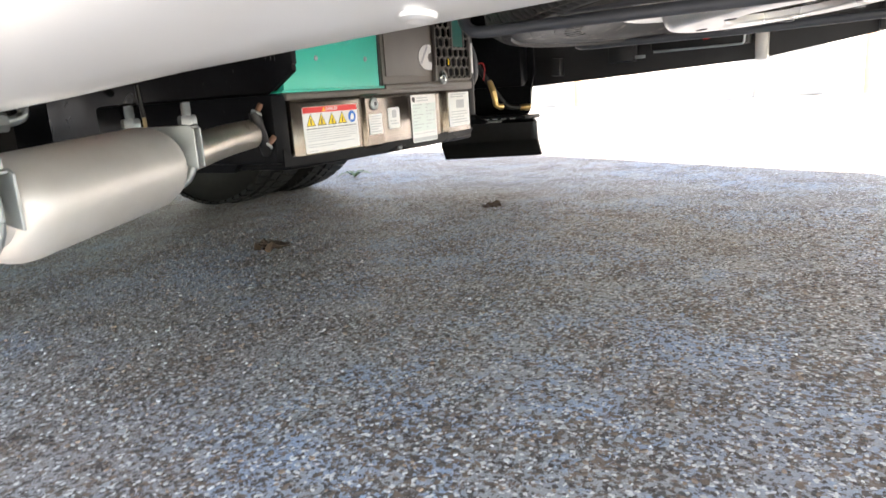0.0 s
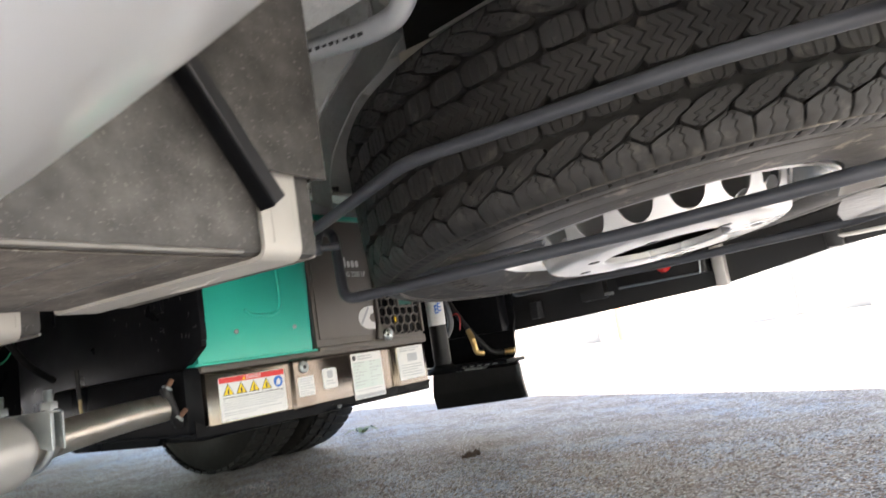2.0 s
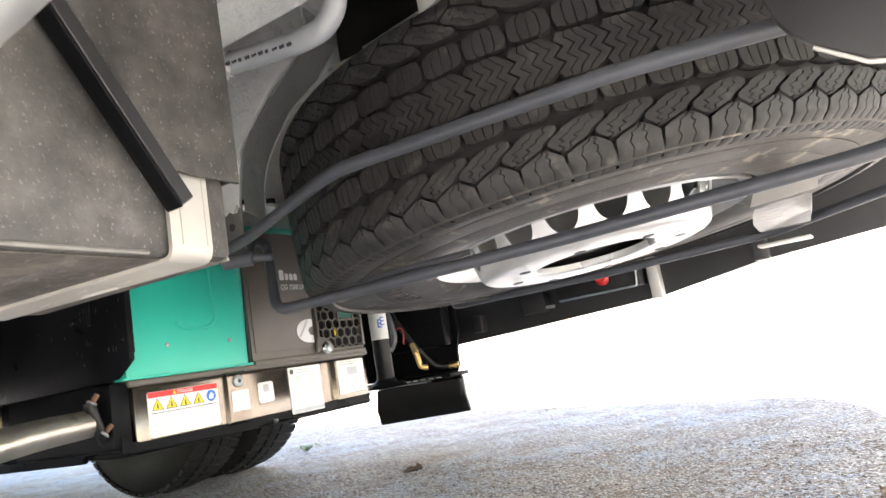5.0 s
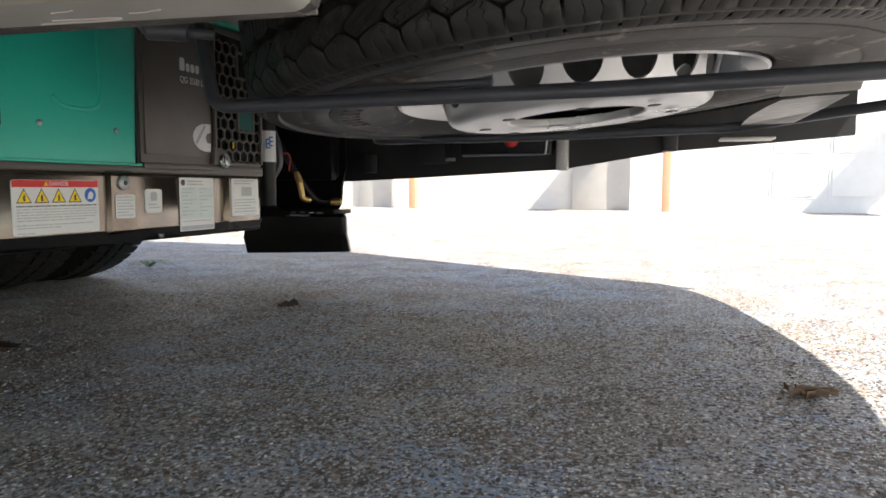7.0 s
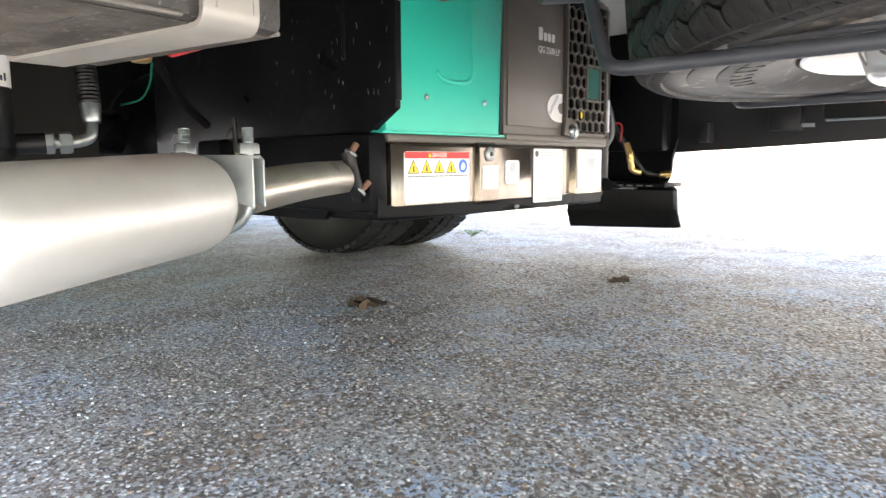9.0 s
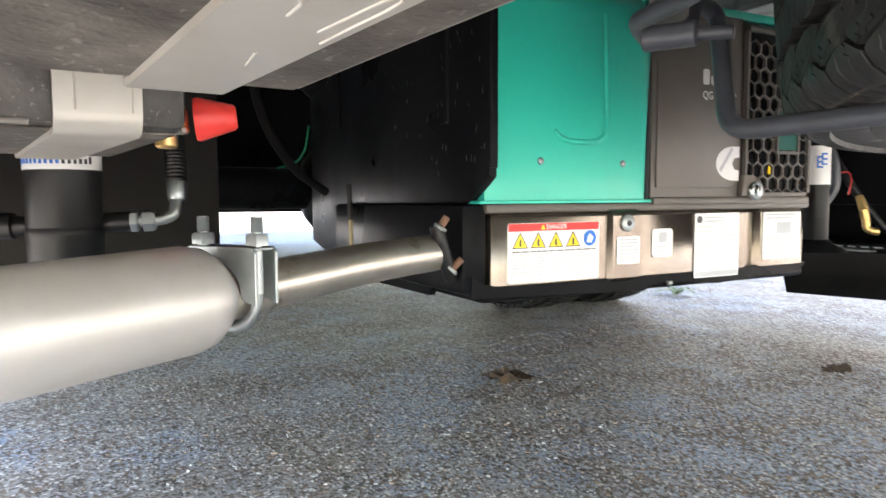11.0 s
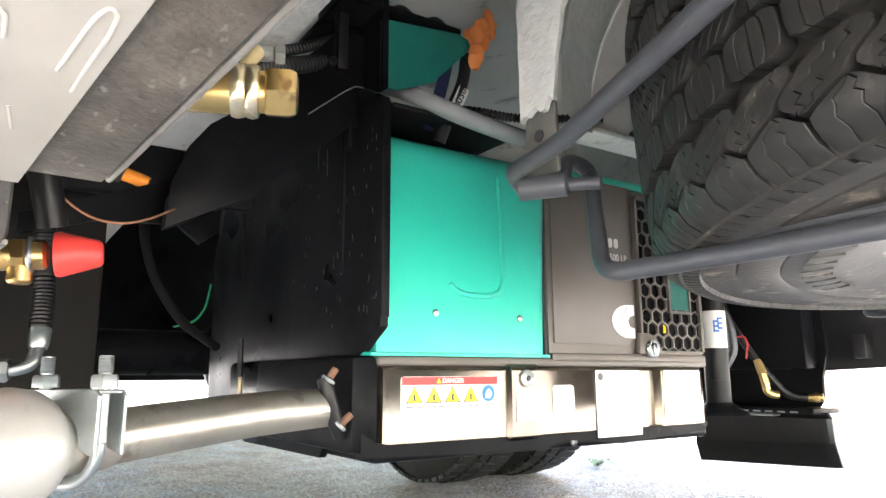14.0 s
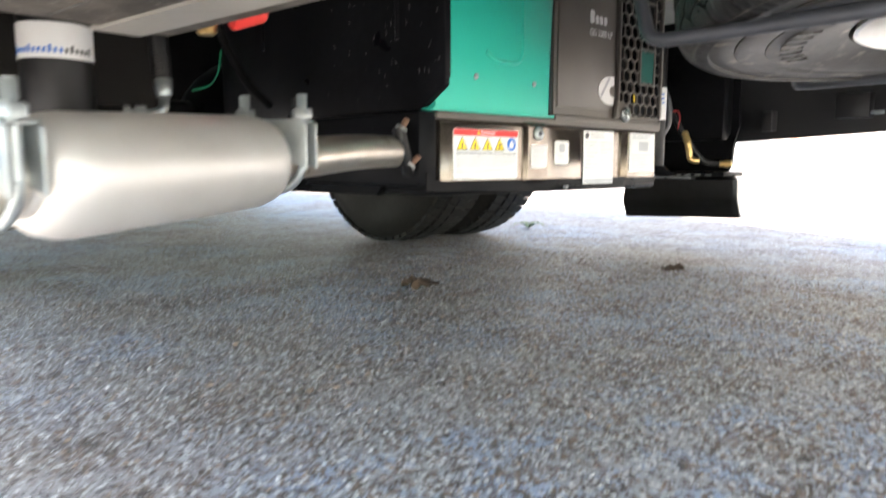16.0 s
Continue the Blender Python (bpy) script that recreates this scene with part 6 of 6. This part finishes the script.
for (x0, x1, z0, z1, m_, txt) in ((-0.150, -0.118, 0.350, 0.47, M_ALU, "flat grey steel strap on the far skirt"), (-0.560, -0.480, 0.372, 0.435, M_SKIRT, "grey block bracket on the far skirt"),
                                  (-0.745, -0.715, 0.345, 0.40, M_SKIRT, "short bracket tab on the far skirt"), (0.135, 0.175, 0.400, 0.47, M_SKIRT, "joint strap on the far skirt")):
    br = thing("skirt_bracket", ((x0 + x1) / 2, 2.12, z0), txt, "bracket", "brackets on the skirt")
    part("strap", box_bm((x0, 2.105, z0), (x1, 2.145, z1), 0.004), m_, br)
tab = thing("skirt_clip", (-0.46, 2.10, 0.40), "small bright clip on the skirt", "clip")
part("tab", box_bm((-0.475, 2.095, 0.378), (-0.445, 2.10, 0.388), 0.001), M_ZINC, tab)

# rail-end bracket above the carrier
rail_end = thing("rail_bracket", (0.48, 0.65, 0.652), "dark grey rounded bracket plate below the rail end", "bracket")
low_edge = [(0.347, 0.60), (0.349, 0.50), (0.353, 0.480), (0.360, 0.466), (0.372, 0.453), (0.400, 0.432), (0.440, 0.420), (0.50, 0.418), (0.57, 0.428), (0.62, 0.45)]
part("plate", plate_bm(low_edge + [(0.62, 0.652), (0.347, 0.652)], 0.012, lambda u, v, w: Vector((u, 0.645 + w, v)), 0.0015), M_SKIRT, rail_end)
part("rolled_edge", tube_bm([(u, 0.651, v - 0.001) for u, v in low_edge[4:]], 0.0020, 8, 0), M_ALU, rail_end, "worn bright lower edge")
# black sheets added to stand for the unlit gaps under the floor
backing = thing("floor_liner", (0.05, 1.0, 0.84), "black backing sheets added for the shaded gaps under the floor above the spare", "panel")
part("sheet", box_bm((-0.215, 0.905, 0.835), (0.30, 1.45, 0.845), 0.002), M_PLASTIC, backing)
part("near_sheet", box_bm((-0.50, 0.700, 0.836), (0.30, 0.899, 0.846), 0.002), M_PLASTIC, backing)
part("edge_fold", box_bm((-0.215, 0.90, 0.742), (0.06, 0.906, 0.845), 0.002), M_PLASTIC, backing)
part("hem", plate_bm([(-0.225, 0.700), (-0.225, 0.741), (0.06, 0.741), (0.03, 0.728), (-0.08, 0.724), (-0.17, 0.712)], 0.004, lambda u, v, w: Vector((u, 0.896 + w, v))), M_BEIGE, backing, "beige undercoated hem under the black backing")
# a pale outrigger above the spare, its web towards the tail
out = thing("outrigger", (0.0, 0.76, 0.67), "pale beige undercoated outrigger between rail and floor", "bracket")
part("web", plate_bm([(0.014, 0.669), (0.014, 0.835), (0.26, 0.835), (0.26, 0.735)], 0.006, lambda u, v, w: Vector((u, 0.757 + w, v)), 0.001), M_FLOOR, out)
ca, cb = Vector((0.012, 0.757, 0.669)), Vector((-0.354, 1.045, 0.822))
part("flange", plate_bm([(0, 0), (1, 0), (1, 0.09), (0, 0.09)], 0.005, lambda u, v, w: ca.lerp(cb, u) + Vector((0.55 * v, 0.83 * v, 0.0 + w))), M_FLOOR, out)


# ---- litter on the drive ----
def dry_leaf(x, y, size, turn, material=M_LEAF):
    leaf = thing("dry_leaf", (x, y, 0), "curled brown dry leaf lying on the drive", "leaf", "dry leaves")
    for k in range(4):
        b = bmesh.new()
        bmesh.ops.create_grid(b, x_segments=6, y_segments=3, size=0.5)
        m = Matrix.Translation((x, y, 0.004)) @ Matrix.Rotation(radians(turn + k * 47), 4, "Z") @ Matrix.Rotation(radians(8 * (k % 2)), 4, "X")
        for v in b.verts:
            s = v.co.x
            w = max(0.05, 1 - (2 * s) ** 2)
            v.co = m @ Vector((s * size, v.co.y * size * 0.45 * w, size * (0.10 + 0.20 * noise.noise(Vector((s * 4, v.co.y * 5, k + turn))) + 0.25 * v.co.y * v.co.y)))
            v.co.z = max(v.co.z, 0.001)
        bmesh.ops.solidify(b, geom=b.faces[:], thickness=0.0008)
        part("blade", b, material, leaf)


for x, y, s, t in ((-0.982, 1.056, 0.085, 20), (-0.738, 1.638, 0.055, 10)):
    dry_leaf(x, y, s, t)
dry_leaf(0.355, 1.246, 0.070, 70, M_LEAF_PALE)
weed = thing("weed", (-1.66, 2.20, 0), "small green weed in a crack of the drive", "weed")
for k in range(7):
    a = radians(51 * k)
    b = bmesh.new()
    pts = [Vector((-1.66 + math.cos(a) * d, 2.20 + math.sin(a) * d, 0.004 + h)) for d, h in ((0.0, 0.0), (0.03, 0.018), (0.06, 0.020), (0.09, 0.008))]
    for i, p in enumerate(pts):
        w = (0.004, 0.010, 0.009, 0.001)[i]
        b.verts.new(p + Vector((-math.sin(a), math.cos(a), 0)) * w)
        b.verts.new(p - Vector((-math.sin(a), math.cos(a), 0)) * w)
    b.verts.ensure_lookup_table()
    for i in range(3):
        b.faces.new((b.verts[2 * i], b.verts[2 * i + 1], b.verts[2 * i + 3], b.verts[2 * i + 2]))
    part("leaf", b, M_WEED, weed)


# ---- bonded stone chips that stand out of the drive's coating ----
rng = np.random.default_rng(11)
COUNT, SIDES = 15000, 5
cx, cy = rng.uniform(-1.35, 0.85, COUNT), rng.uniform(0.30, 1.75, COUNT)
size, tall, turn_ = rng.gamma(5.0, 0.00040, COUNT) + 0.0006, rng.uniform(0.0005, 0.0016, COUNT), rng.uniform(0, 6.283, COUNT)
ang = turn_[:, None] + (np.arange(SIDES) + rng.uniform(-0.3, 0.3, (COUNT, SIDES))) * 6.283 / SIDES
reach = size[:, None] * rng.uniform(0.65, 1.25, (COUNT, SIDES))
tilt = rng.uniform(-0.25, 0.25, (COUNT, 2))
dx, dy = np.cos(ang) * reach, np.sin(ang) * reach
foot_ = np.stack([cx[:, None] + dx, cy[:, None] + dy, np.full_like(dx, -0.0006)], -1)
top_z = tall[:, None] + 0.7 * (dx * tilt[:, :1] + dy * tilt[:, 1:])
head_ = np.stack([cx[:, None] + 0.78 * dx, cy[:, None] + 0.78 * dy, top_z], -1)
points = np.concatenate([foot_, head_], 1).reshape(-1, 3)
faces = []
for k in range(COUNT):
    o = 2 * SIDES * k
    faces.append([o + SIDES + i for i in range(SIDES)])
    faces += [[o + i, o + (i + 1) % SIDES, o + SIDES + (i + 1) % SIDES, o + SIDES + i] for i in range(SIDES)]
me = bpy.data.meshes.new("stone_chips")
me.from_pydata(points.tolist(), [], faces)
me.materials.append(M_CHIPS)
chips = new("stone_chips", me)
tagged(chips, "brown, tan and pale stone chips bonded in the drive's coating", "gravel", kind="stuff")
